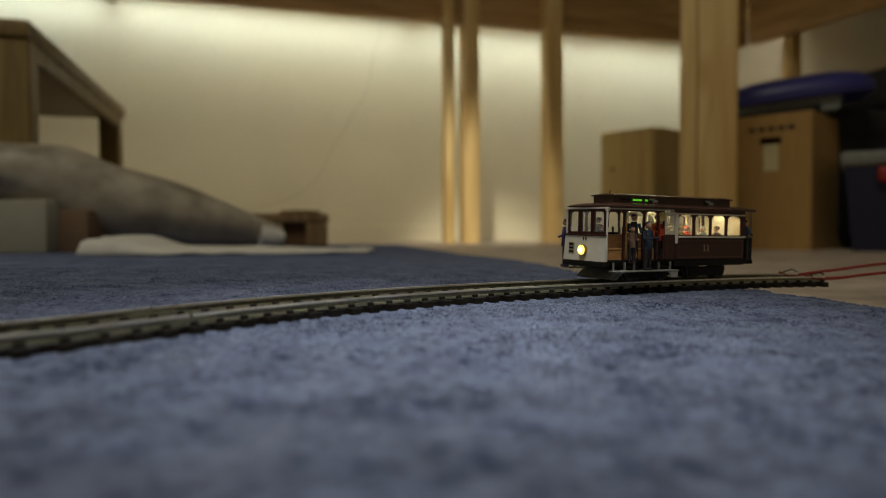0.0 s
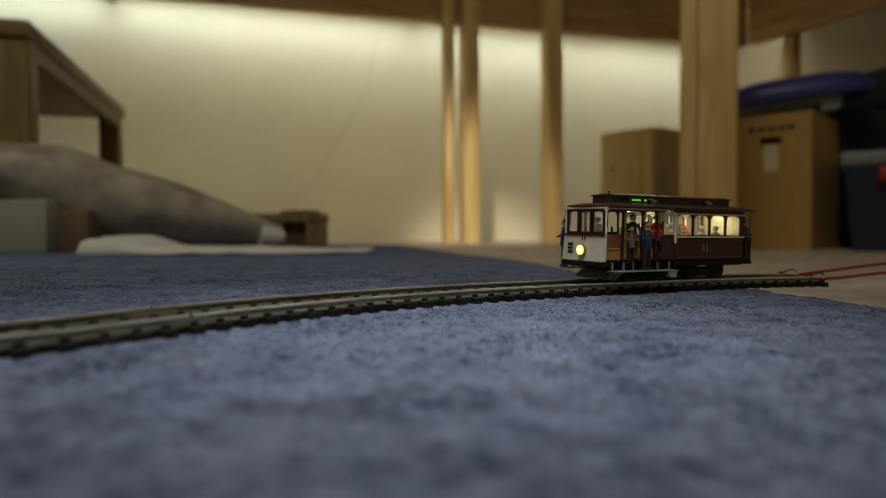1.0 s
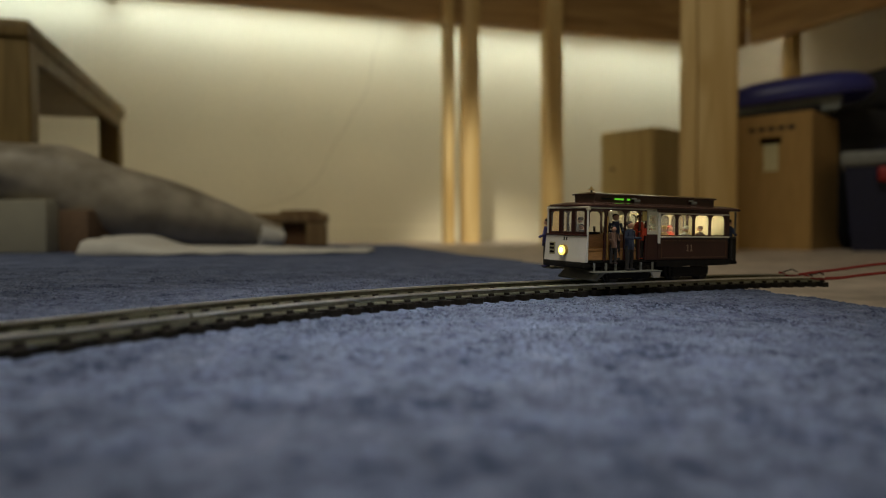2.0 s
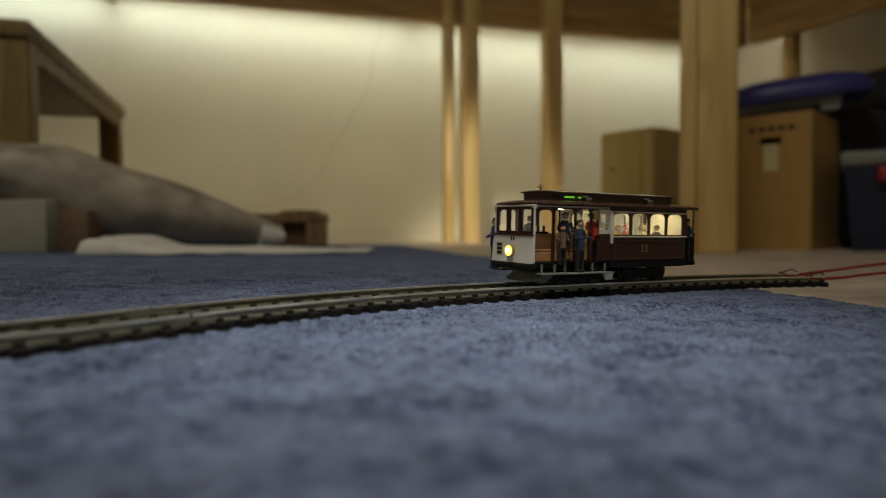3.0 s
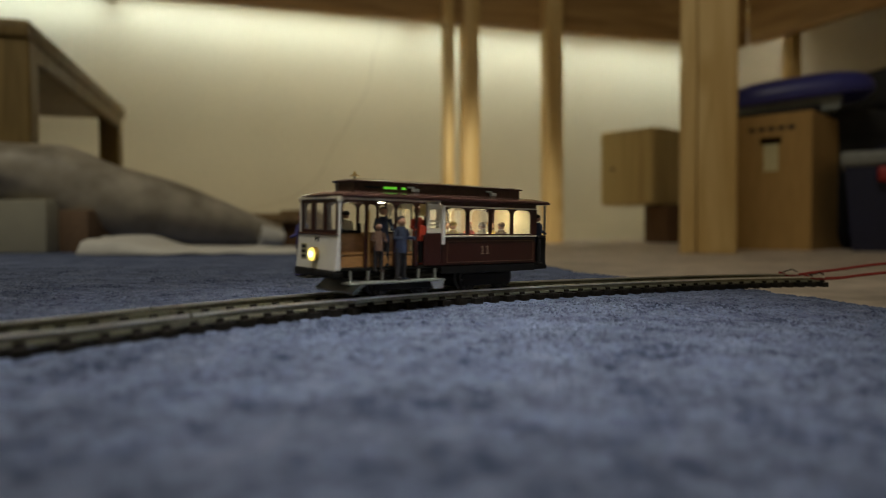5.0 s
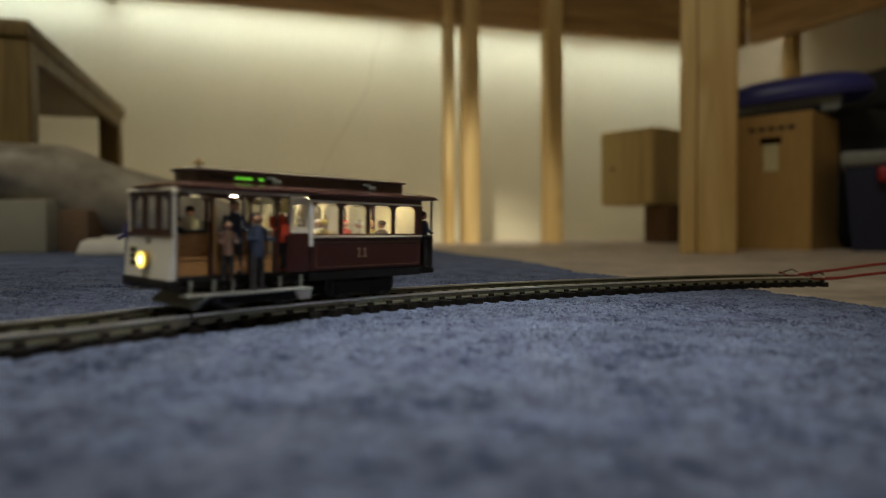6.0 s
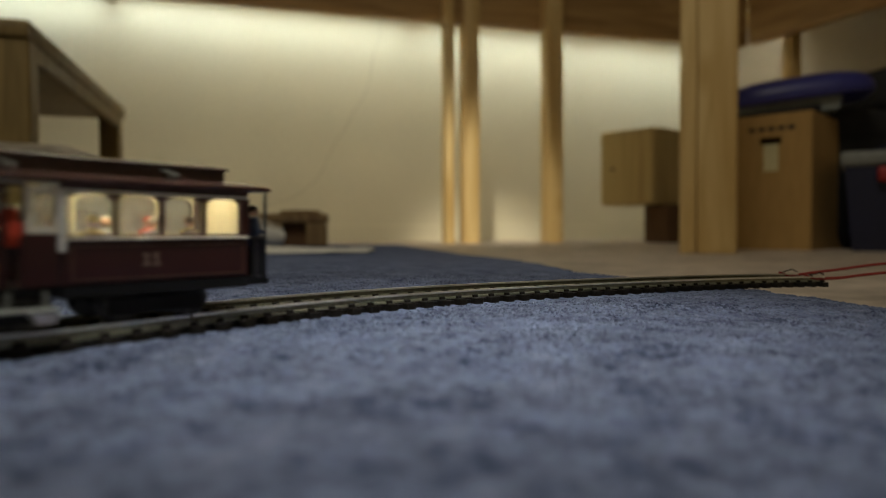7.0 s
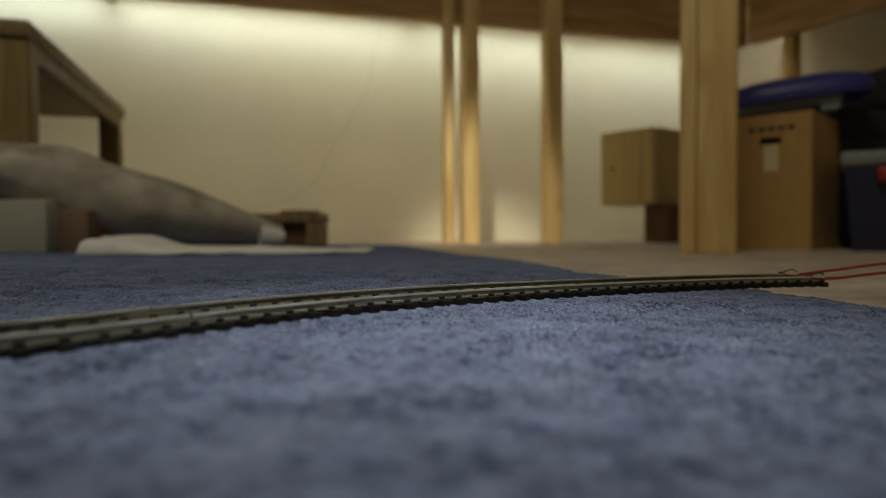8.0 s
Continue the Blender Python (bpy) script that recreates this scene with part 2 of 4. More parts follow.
def rug_height(x, y):
    """The rug's surface: tilted under the track, level further off, with soft swells."""
    yy = 0.38 - 0.10 * math.log1p(math.exp(-(y - 0.38) / 0.10))
    xx = max(-0.17, min(0.25, x))
    z = 0.0139 - 0.0204 * xx + 0.0151 * yy
    z += 0.0007 * noise.noise((x * 9, y * 9, 1.7)) * smooth_step(0.0, 0.15, abs(y - track_y(max(-0.17, min(0.2, x)))))
    near = 1 - smooth_step(0.3, 0.5, y)
    if near > 0:
        clear = smooth_step(0.012, 0.03, abs(y - track_y(max(-0.17, min(0.2, x)))))
        z += near * clear * (0.0006 * noise.noise((x * 55, y * 55, 4.1)) + 0.0011 * noise.noise((x * 21, y * 21, 8.3)))
    return z + (0.014 - z) * smooth_step(0.42, 0.85, y)


def rug_right(y):
    """Where the rug's wavy right edge runs."""
    pts = ((-0.6, 0.22), (0.1, 0.160), (0.23, 0.153), (0.252, 0.1515), (0.278, 0.144), (0.316, 0.134), (0.36, 0.107), (0.405, 0.081), (0.63, 0.060), (1.1, -0.02), (1.5, -0.10))
    for (a, p), (b, q) in zip(pts, pts[1:]):
        if y <= b:
            k = (y - a) / (b - a)
            return p + (q - p) * k + 0.0015 * math.sin(y * 90)
    return pts[-1][1]


def build_rug():
    rug = holder("rug")
    rows, cols = 330, 260
    bm = bmesh.new()
    grid = []
    for i in range(rows + 1):
        y = -0.6 + 2.05 * (i / rows)
        edge = rug_right(y)
        line = []
        for j in range(cols + 1):
            k = j / cols
            x = edge - 1.9 * (1 - k) ** 1.6
            drop = 0.005 * (1 - smooth_step(0, 0.006, edge - x)) if j < cols else 0.006
            line.append(bm.verts.new((x, y, rug_height(x, y) - drop)))
        grid.append(line)
    for a, b in zip(grid, grid[1:]):
        for j in range(cols):
            bm.faces.new((a[j], a[j + 1], b[j + 1], b[j]))
    # skirt down to the floor
    rim = [g[-1] for g in grid]
    low = [bm.verts.new((v.co.x, v.co.y, 0.001)) for v in rim]
    for i in range(rows):
        bm.faces.new((rim[i], low[i], low[i + 1], rim[i + 1]))
    far = [bm.verts.new((v.co.x, v.co.y, 0.001)) for v in grid[-1]]
    for j in range(cols):
        bm.faces.new((grid[-1][j], grid[-1][j + 1], far[j + 1], far[j]))
    part("backing", bm, RUG_PILE, rug)
    pts = []
    for i in range(90):
        y = -0.3 + 1.72 * i / 89
        x = rug_right(y)
        pts.append((x + 0.0015, y, rug_height(x, y) - 0.0065))
    part("binding", tube(pts, 0.0022, 6), RUG_EDGE, rug, "pale sewn edge")
    # pile: little leaning tufts
    rnd = np.random.default_rng(5)
    count = 110000
    yy = 0.06 + (0.75 - 0.06) * rnd.random(count) ** 1.35
    xx = (rnd.random(count) * 2 - 1) * (0.70 * yy + 0.02)
    verts, faces = [], []
    for x, y, a, lean, tall, wide in zip(xx, yy, rnd.random(count) * 6.283, rnd.random(count), rnd.random(count), rnd.random(count)):
        if x > rug_right(y) - 0.001:
            continue
        tx = max(-0.17, min(0.21, x))
        away = abs(y - track_y(tx)) / math.sqrt(1 + track_slope(tx) ** 2)
        if away < 0.0134 and x > -0.18:
            continue
        clump = noise.noise((x * 70, y * 70, 0.3))
        z = rug_height(x, y) - 0.0006
        hgt = (0.0009 + 0.0003 * tall + 0.0004 * clump) * (1 - 0.55 * smooth_step(0.26, 0.5, y))
        r = 0.0012 + 0.0008 * wide
        la = a * 3.7
        tip = (x + math.cos(la) * 0.0012 * lean, y + math.sin(la) * 0.0012 * lean, z + hgt)
        n = len(verts)
        for k in range(3):
            w = a + k * 2.0944
            verts.append((x + math.cos(w) * r, y + math.sin(w) * r, z))
        verts.append(tip)
        faces += [(n, n + 1, n + 3), (n + 1, n + 2, n + 3), (n + 2, n, n + 3)]
    me = bpy.data.meshes.new("tufting")
    me.from_pydata(verts, [], faces)
    me.materials.append(RUG_TUFT)
    pile = new("tufting", me)
    pile.parent = rug
    tagged(pile, "short matted tufts", kind="stuff")
    tagged(rug, "thick blue-grey shaggy rug on the floor", "rug")


RAIL_SIDE = material("nickel_silver_rail", (0.19, 0.185, 0.125), 0.32, 0.6, vary=0.2, scale=60, fine=700, tint=(0.27, 0.265, 0.19))
# much paler metal for the head: its highlight is put into the colour
RAIL_GLINT = material("rail_glint", (0.92, 0.92, 0.84), 0.33, 0.9, vary=0.12, scale=50, fine=500)
SLEEPER = material("sleeper_plastic", (0.012, 0.010, 0.008), 0.75, vary=0.35, spec=0.2, scale=300, bump=0.2, bump_scale=0.0003, random_shift=0.25)
RED_WIRE = material("red_wire", (0.24, 0.022, 0.02), 0.45, vary=0.1, scale=100)
GAUGE = 0.01725
PITCH = 0.0072


def track_frame(x, off=0.0, z=0.0):
    """A pose on the track's plane, x along the run towards the viewer's left, at a side offset."""
    s = math.atan(track_slope(x))
    return Matrix.Translation((x, track_y(x), z)) @ Matrix.Rotation(s + math.pi, 4, "Z") @ Matrix.Translation((0, off, 0))


def track_stations(x_from, x_to, step):
    x, out, sign = x_from, [], -1 if x_to < x_from else 1
    while (x - x_to) * sign < 0:
        out.append(x)
        x += sign * step / math.sqrt(1 + track_slope(x) ** 2)
    return out


TRACK_END = 0.179


def build_track():
    track = holder("model_railway_track", TRACK_PLANE)
    profile = [(-0.0012, -0.0025), (0.0012, -0.0025), (0.0012, -0.0020), (0.0003, -0.0017), (0.0003, -0.0008),
               (0.00056, -0.0006), (0.00056, -0.00008), (0.00044, 0.0), (-0.00044, 0.0), (-0.00056, -0.00008),
               (-0.00056, -0.0006), (-0.0003, -0.0008), (-0.0003, -0.0017), (-0.0012, -0.0020)]
    joint = -0.0665
    for off in (-GAUGE / 2, GAUGE / 2):
        for a, b in ((TRACK_END, joint + 0.0002), (joint - 0.0002, -0.165)):
            bm = bmesh.new()
            rings = []
            for x in track_stations(a, b, 0.003) + [b]:
                m = track_frame(x, off)
                rings.append([bm.verts.new(m @ Vector((0, p, q))) for p, q in profile])
            n = len(profile)
            for r, w in zip(rings, rings[1:]):
                for k in range(n):
                    f = bm.faces.new((r[k], r[(k + 1) % n], w[(k + 1) % n], w[k]))
                    # the head's top and sides take the painted highlight
                    f.material_index = 1 if 5 <= k <= 9 else 0
            bm.faces.new(rings[0])
            bm.faces.new(rings[-1][::-1])
            part("rail", bm, [RAIL_SIDE, RAIL_GLINT], track, "nickel silver rail, the highlight on its head painted brighter")
        bm = box(-0.007, 0.007, -0.0014, 0.0014, -0.0027, -0.0011, 0.0002)
        part("rail_joiner", bm, RAIL_SIDE, track, "bright folded metal joiner", track_frame(joint, off))
    # one sleeper with its rail chairs, shared by all
    bm = box(-0.0017, 0.0017, -0.0125, 0.0125, -0.0047, -0.0025, 0.0003)
    for off in (-GAUGE / 2, GAUGE / 2):
        for sgn in (-1, 1):
            add_box(bm, -0.0011, 0.0011, off + sgn * 0.0012 - 0.0005, off + sgn * 0.0012 + 0.0005, -0.0026, -0.0016, 0.0002)
        add_box(bm, -0.0037, 0.0037, off - 0.0012, off + 0.0012, -0.0045, -0.0031)
    me = finish("sleeper", bm, SLEEPER)
    for x in track_stations(TRACK_END - 0.002, -0.164, PITCH):
        ob = new("sleeper", me)
        ob.parent = track
        ob.matrix_basis = track_frame(x)
    tagged(track, "curved model railway track with black sleepers lying on the rug", "model track")


def build_wires():
    end = TRACK_PLANE @ track_frame(TRACK_END)
    for k, (off, lift) in enumerate(((-GAUGE / 2, 0.004), (GAUGE / 2, 0.0))):
        a = end @ Vector((0.004, off, -0.001))
        pts = [end @ Vector((0.010, off, 0.0005)), a, Vector((a.x + 0.014, a.y + 0.004, a.z + lift * 0.3)),
               Vector((a.x + 0.030, a.y + 0.008 + 0.003 * k, a.z + 0.001 + lift * 0.4)), Vector((a.x + 0.060, a.y + 0.012, a.z + 0.0035 + lift * 0.5)),
               Vector((a.x + 0.12, a.y + 0.02, a.z + 0.006)), Vector((a.x + 0.22, a.y + 0.05, 0.006)), Vector((a.x + 0.5, a.y + 0.05, 0.002))]
        fine = []
        for i in range(len(pts) - 1):
            p0, p1, p2, p3 = pts[max(i - 1, 0)], pts[i], pts[i + 1], pts[min(i + 2, len(pts) - 1)]
            for s in range(6):
                t = s / 6
                fine.append(0.5 * ((2 * p1) + (p2 - p0) * t + (2 * p0 - 5 * p1 + 4 * p2 - p3) * t * t + (3 * p1 - p0 - 3 * p2 + p3) * t ** 3))
        fine.append(pts[-1])
        ob = part("feeder_wire", tube(fine, 0.00075, 8), RED_WIRE)
        curl = [end @ Vector((0.010 - 0.004 * k, off, 0.0)), end @ Vector((0.0085, off + 0.001, 0.0010)), end @ Vector((0.006, off + 0.0015, 0.0018 - 0.0005 * k)),
                end @ Vector((0.004, off + 0.0005, 0.0022 - 0.0008 * k)), end @ Vector((0.0015, off - 0.001, 0.0018)), end @ Vector((-0.001, off - 0.001, 0.0008))]
        part("bare_end", tube([ob.matrix_basis.inverted() @ q for q in curl], 0.0003, 6), SLEEPER, ob, "dark bare wire end curling up")
        tagged(ob, "red insulated wire soldered to the track's end", "wire", group="feeder wires")


# ---- the timber bench along the back wall ----
BEAM_A = Vector((-2.6, 1.602, 0.780))
BEAM_B = Vector((1.18, 2.695, 0.770))
BEAM_C = Vector((1.53, 1.90, 0.766))


def along(a, b):
    """A pose at a with x along the way to b."""
    d = b - a
    return Matrix.Translation(a) @ Matrix.Rotation(math.atan2(d.y, d.x), 4, "Z"), d.length


def board(name, length, y0, y1, z0, z1, mat, parent, m, bevel=0.004):
    """A plank whose grain runs along it: modelled upright, laid along x."""
    bm = box(-z1, -z0, y0, y1, 0, length, bevel, 2)
    return part(name, bm, mat, parent, m=m @ Matrix.Rotation(radians(90), 4, "Y"))


def post(name, w, d, z1, m, parent):
    return part(name, box(-w / 2, w / 2, -d / 2, d / 2, 0, z1, 0.004, 2), PINE, parent, m=m)


def build_bench():
    bench = holder("timber_bench")
    m, n = along(BEAM_A, BEAM_B)
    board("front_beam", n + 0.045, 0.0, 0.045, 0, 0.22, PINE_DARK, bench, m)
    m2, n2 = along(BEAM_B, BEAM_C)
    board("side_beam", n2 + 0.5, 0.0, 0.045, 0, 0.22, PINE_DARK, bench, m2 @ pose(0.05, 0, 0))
    top = extrude([(BEAM_A.x, BEAM_A.y), (BEAM_B.x, BEAM_B.y), (BEAM_C.x + 0.2, BEAM_C.y - 0.5), tuple(room(0.01, 2.6, 0).xy),
                   tuple(room(0.01, 0.01, 0).xy), tuple(room(4.4, 0.01, 0).xy)], "z", 1.0, 1.02)
    part("bench_top", top, PLY, bench, "plywood board")
    d = (BEAM_B - BEAM_A).normalized()
    back = Vector((-d.y, d.x, 0))
    for x, w, off in ((0.010, 0.028, 0.0), (0.104, 0.056, 0.06), (0.387, 0.058, 0.0)):
        k = (x - BEAM_A.x) / d.x
        q = BEAM_A + d * k + back * (off - 0.03)
        post("post", w, 0.07, 1.0, pose(q.x, q.y, 0, 0, 0, 16.3), bench)
    # cross bearers under the top
    for k in (1.55, 2.75, 3.6):
        q = BEAM_A + d * k
        mm = Matrix.Translation((q.x, q.y, 0.955)) @ Matrix.Rotation(radians(106.3), 4, "Z")
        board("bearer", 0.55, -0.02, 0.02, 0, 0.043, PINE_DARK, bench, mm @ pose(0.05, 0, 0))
    post("post", 0.045, 0.05, 1.0, room_pose(0.262, 0.75, 0), bench)
    tagged(bench, "pine timber bench frame along the cream wall", "bench")
    # little cable clips under the front beam
    clip = None
    for px in (-0.86, -0.67, 0.0, 0.73):
        k = (px - BEAM_A.x) / d.x
        q = BEAM_A + d * k
        mm = pose(q.x, q.y, q.z, 0, 0, 16.3)
        if clip is None:
            clip = holder("cable_clip", mm)
            part("saddle", tube([(-0.010, 0.01, 0.002), (-0.007, 0.01, -0.003), (0.007, 0.01, -0.003), (0.010, 0.01, 0.002)], 0.004, 8), PLY, clip)
            tagged(clip, "small cable clip under the bench beam", "clip", group="cable clips")
        else:
            copy_thing(clip, mm)
    # LED strip under the bench top by the wall
    led = holder("led_strip", LED_PLACE @ pose(0, 0, 0.012))
    part("channel", box(-1.63, 1.63, -0.008, 0.008, -0.004, 0, 0.001), CEILING, led)
    # channel of the added strip, unseen behind the beam
    second = holder("led_strip", ADDED_FRONT_STRIP @ pose(0, 0, 0.012))
    part("channel", box(-1.46, 1.46, -0.008, 0.008, -0.004, 0, 0.001), CEILING, second)
    tagged(second, "added warm LED light strip, unseen behind the front beam, lighting the wall", "light", group="light strips")
    tagged(led, group="light strips")
    tagged(led, "LED light strip under the bench top at the wall", "light")


def build_near_post():
    p = holder("corner_post", pose(0.505, 1.235, 0, 0, 0, -24))
    part("upright", box(-0.0335, 0.0335, -0.0335, 0.0335, 0, 1.0, 0.004, 2), PINE, p)
    part("lamination", box(-0.064, -0.0345, -0.0335, 0.030, 0, 1.0, 0.004, 2), PINE, p)
    tagged(p, "thick laminated pine post standing on the floor", "post")


def build_left_table():
    t = holder("low_table", pose(-0.728, 1.2, 0, 0, 0, 15.4))
    # x to the right, y away along its long side, in the table's own space
    L = 0.87
    part("top", box(-0.75, 0.0, -0.02, L, 0.385, 0.415, 0.004, 2), OAK, t)
    part("apron", box(-0.022, -0.004, 0.03, L - 0.05, 0.352, 0.385, 0.002), OAK, t)
    part("apron", box(-0.70, -0.05, 0.0, 0.02, 0.345, 0.385, 0.002), OAK, t)
    for x in (-0.75, -0.072):
        for y in (-0.012, L - 0.062):
            part("leg", box(x + 0.01 * (y > 0), x + 0.070 - 0.006 * (y > 0), y, y + 0.05, 0, 0.385, 0.003), OAK, t)
    tagged(t, "low brown wooden table", "table")


SACK = material("plastic_sheet", (0.23, 0.20, 0.15), 0.5, vary=0.22, scale=6, fine=22, bump=0.25, bump_scale=0.003, tint=(0.44, 0.40, 0.33))
PAPER = material("white_paper", (0.72, 0.71, 0.67), 0.8, vary=0.06, scale=30)
FOAM = material("white_foam", (0.32, 0.31, 0.25), 0.8, vary=0.06, scale=40)
BLOCK_WOOD = wood("old_block", (0.27, 0.18, 0.08), (0.17, 0.10, 0.045), rings=30, knots=False)
BROWN_BLOCK = material("brown_block", (0.16, 0.10, 0.06), 0.7, vary=0.2, scale=30)
PURPLE = material("purple_blue_plastic", (0.032, 0.034, 0.19), 0.4, vary=0.12, scale=8)
CLEAR_TUB = material("cloudy_tub", (0.20, 0.22, 0.21), 0.35, vary=0.3, scale=18)
NAVY = material("navy_plastic", (0.005, 0.007, 0.035), 0.4, vary=0.2, scale=12)
DARK_BAG = material("dark_fabric", (0.012, 0.012, 0.014), 0.8, vary=0.3, scale=25, bump=0.3)
RED_PLASTIC = material("red_plastic", (0.30, 0.02, 0.02), 0.45, vary=0.1, scale=10)
GREY_LID = material("grey_lid", (0.20, 0.21, 0.20), 0.5, vary=0.15, scale=14)
TAPE = material("pale_tape", (0.62, 0.56, 0.32), 0.5, vary=0.1, scale=30)
CABLE_GREY = material("cable_sleeve", (0.40, 0.34, 0.24), 0.6, vary=0.1, scale=40)
INK = material("box_print", (0.07, 0.045, 0.025), 0.8, vary=0.2, scale=60)


def build_sack():
    """A long wrapped roll: a fat bag that tapers down to the floor."""
    spine = ((-0.90, 0.93, 0.150, 0.055, 0.042), (-0.72, 0.95, 0.140, 0.058, 0.040), (-0.62, 0.96, 0.130, 0.062, 0.040), (-0.56, 0.98, 0.116, 0.062, 0.050),
             (-0.51, 1.0, 0.092, 0.062, 0.052), (-0.45, 1.03, 0.076, 0.060, 0.049), (-0.40, 1.06, 0.064, 0.055, 0.042),
             (-0.36, 1.09, 0.051, 0.048, 0.034), (-0.32, 1.12, 0.040, 0.035, 0.024), (-0.29, 1.14, 0.033, 0.025, 0.016))
    bm = bmesh.new()
    rings, n = [], 28
    steps = 5
    for i in range((len(spine) - 1) * steps + 1):
        j = min(i // steps, len(spine) - 2)
        t = i / steps - j
        p0, p1, p2, p3 = spine[max(j - 1, 0)], spine[j], spine[j + 1], spine[min(j + 2, len(spine) - 1)]
        x, y, z, a, b = [0.5 * (2 * q1 + (q2 - q0) * t + (2 * q0 - 5 * q1 + 4 * q2 - q3) * t * t + (3 * q1 - q0 - 3 * q2 + q3) * t ** 3)
                         for q0, q1, q2, q3 in zip(p0, p1, p2, p3)]
        ring = []
        for k in range(n):
            w = 2 * math.pi * k / n
            f = 1 + 0.06 * noise.noise((x * 14, math.cos(w) * 1.6, math.sin(w) * 1.6)) + 0.03 * noise.noise((x * 45, math.cos(w) * 5, math.sin(w) * 5))
            zz = z + math.sin(w) * b * f
            ring.append(bm.verts.new((x + math.sin(w) * 0.02, y + math.cos(w) * a * f, max(zz, 0.019))))
        rings.append(ring)
    for q, w in zip(rings, rings[1:]):
        for k in range(n):
            bm.faces.new((q[k], q[(k + 1) % n], w[(k + 1) % n], w[k]))
    bm.faces.new(rings[0])
    bm.faces.new(rings[-1][::-1])
    ob = holder("wrapped_roll")
    part("sleeve", bm, SACK, ob)
    bm = bmesh.new()
    pts = [(-0.305 + 0.034 * k / 5, 1.112 + 0.02 * k / 5, 0.036 - 0.004 * k / 5) for k in range(6)]
    add_tube(bm, pts, 0.021, 12, 0.014)
    for v in bm.verts:
        v.co += Vector((0, 0, 0.004 * noise.noise(v.co * 60)))
    part("end_wrap", bm, PAPER, ob, "pale twisted end")
    tagged(ob, "long grey-white plastic-wrapped roll tapering to the rug", "roll")


def build_left_clutter():
    # white foam block and brown block under the bundle
    ob = part("foam_block", box(-0.14, 0.065, -0.05, 0.05, 0, 0.074, 0.004, 2), FOAM, m=pose(-0.60, 0.965, 0.0135, 0, 0, -4))
    tagged(ob, "white foam block under the wrapped roll", "block")
    ob = part("brown_block", box(-0.024, 0.024, -0.05, 0.05, 0, 0.06, 0.003, 2), BROWN_BLOCK, m=pose(-0.512, 0.985, 0.0135, 0, 0, -6))
    tagged(ob, "dark brown block beside the foam block", "block")
    # crumpled sheet of paper
    bm = bmesh.new()
    nx, ny = 60, 14
    grid = []
    for i in range(nx + 1):
        u = i / nx
        row = []
        for j in range(ny + 1):
            v = j / ny
            x = -0.420 + 0.323 * u + 0.004 * math.sin(v * 5)
            y = 0.765 + 0.10 * u + 0.13 * v - 0.012 * math.sin(u * 9)
            curl = 0.015 * (1 - smooth_step(0.10, 0.26, u)) + 0.006 * (1 - smooth_step(0.2, 1.0, u)) + 0.002
            z = rug_height(x, y) + 0.0015 + curl * v ** 0.2 + 0.003 * abs(noise.noise((u * 7, v * 3, 2))) + 0.003 * (1 - v) * max(0, noise.noise((u * 11, 0.5, 7)))
            row.append(bm.verts.new((x, y, z)))
        grid.append(row)
    for a, b in zip(grid, grid[1:]):
        for j in range(ny):
            bm.faces.new((a[j], b[j], b[j + 1], a[j + 1]))
    ob = part("paper_sheet", bm, PAPER)
    sol = ob.modifiers.new("thickness", "SOLIDIFY")
    sol.thickness = 0.001
    tagged(ob, "white crumpled paper sheet lying on the rug", "paper")
    # small timber offcut stand
    st = holder("wooden_offcut_stand", pose(-0.315, 1.33, 0.0135, 0, 0, 8))
    part("top_plank", box(-0.13, 0.086, -0.05, 0.05, 0.046, 0.064, 0.003), BLOCK_WOOD, st)
    part("foot", box(0.045, 0.084, -0.05, 0.05, 0.0, 0.045, 0.003), BLOCK_WOOD, st)
    part("foot", box(-0.03, 0.0, -0.05, 0.05, 0.0, 0.045, 0.003), BLOCK_WOOD, st)
    # dark block put in as the shade of the gap between the feet
    part("gap_shade", box(0.001, 0.044, -0.03, 0.05, 0.0, 0.045, 0.002), CARTON_DARK, st, "dark block painted as the shade between the feet")
    part("crown_strip", box(-0.005, 0.07, -0.03, 0.03, 0.0645, 0.071, 0.002), BLOCK_WOOD, st)
    tagged(st, "small stand of wood offcuts on the rug", "wood offcut")


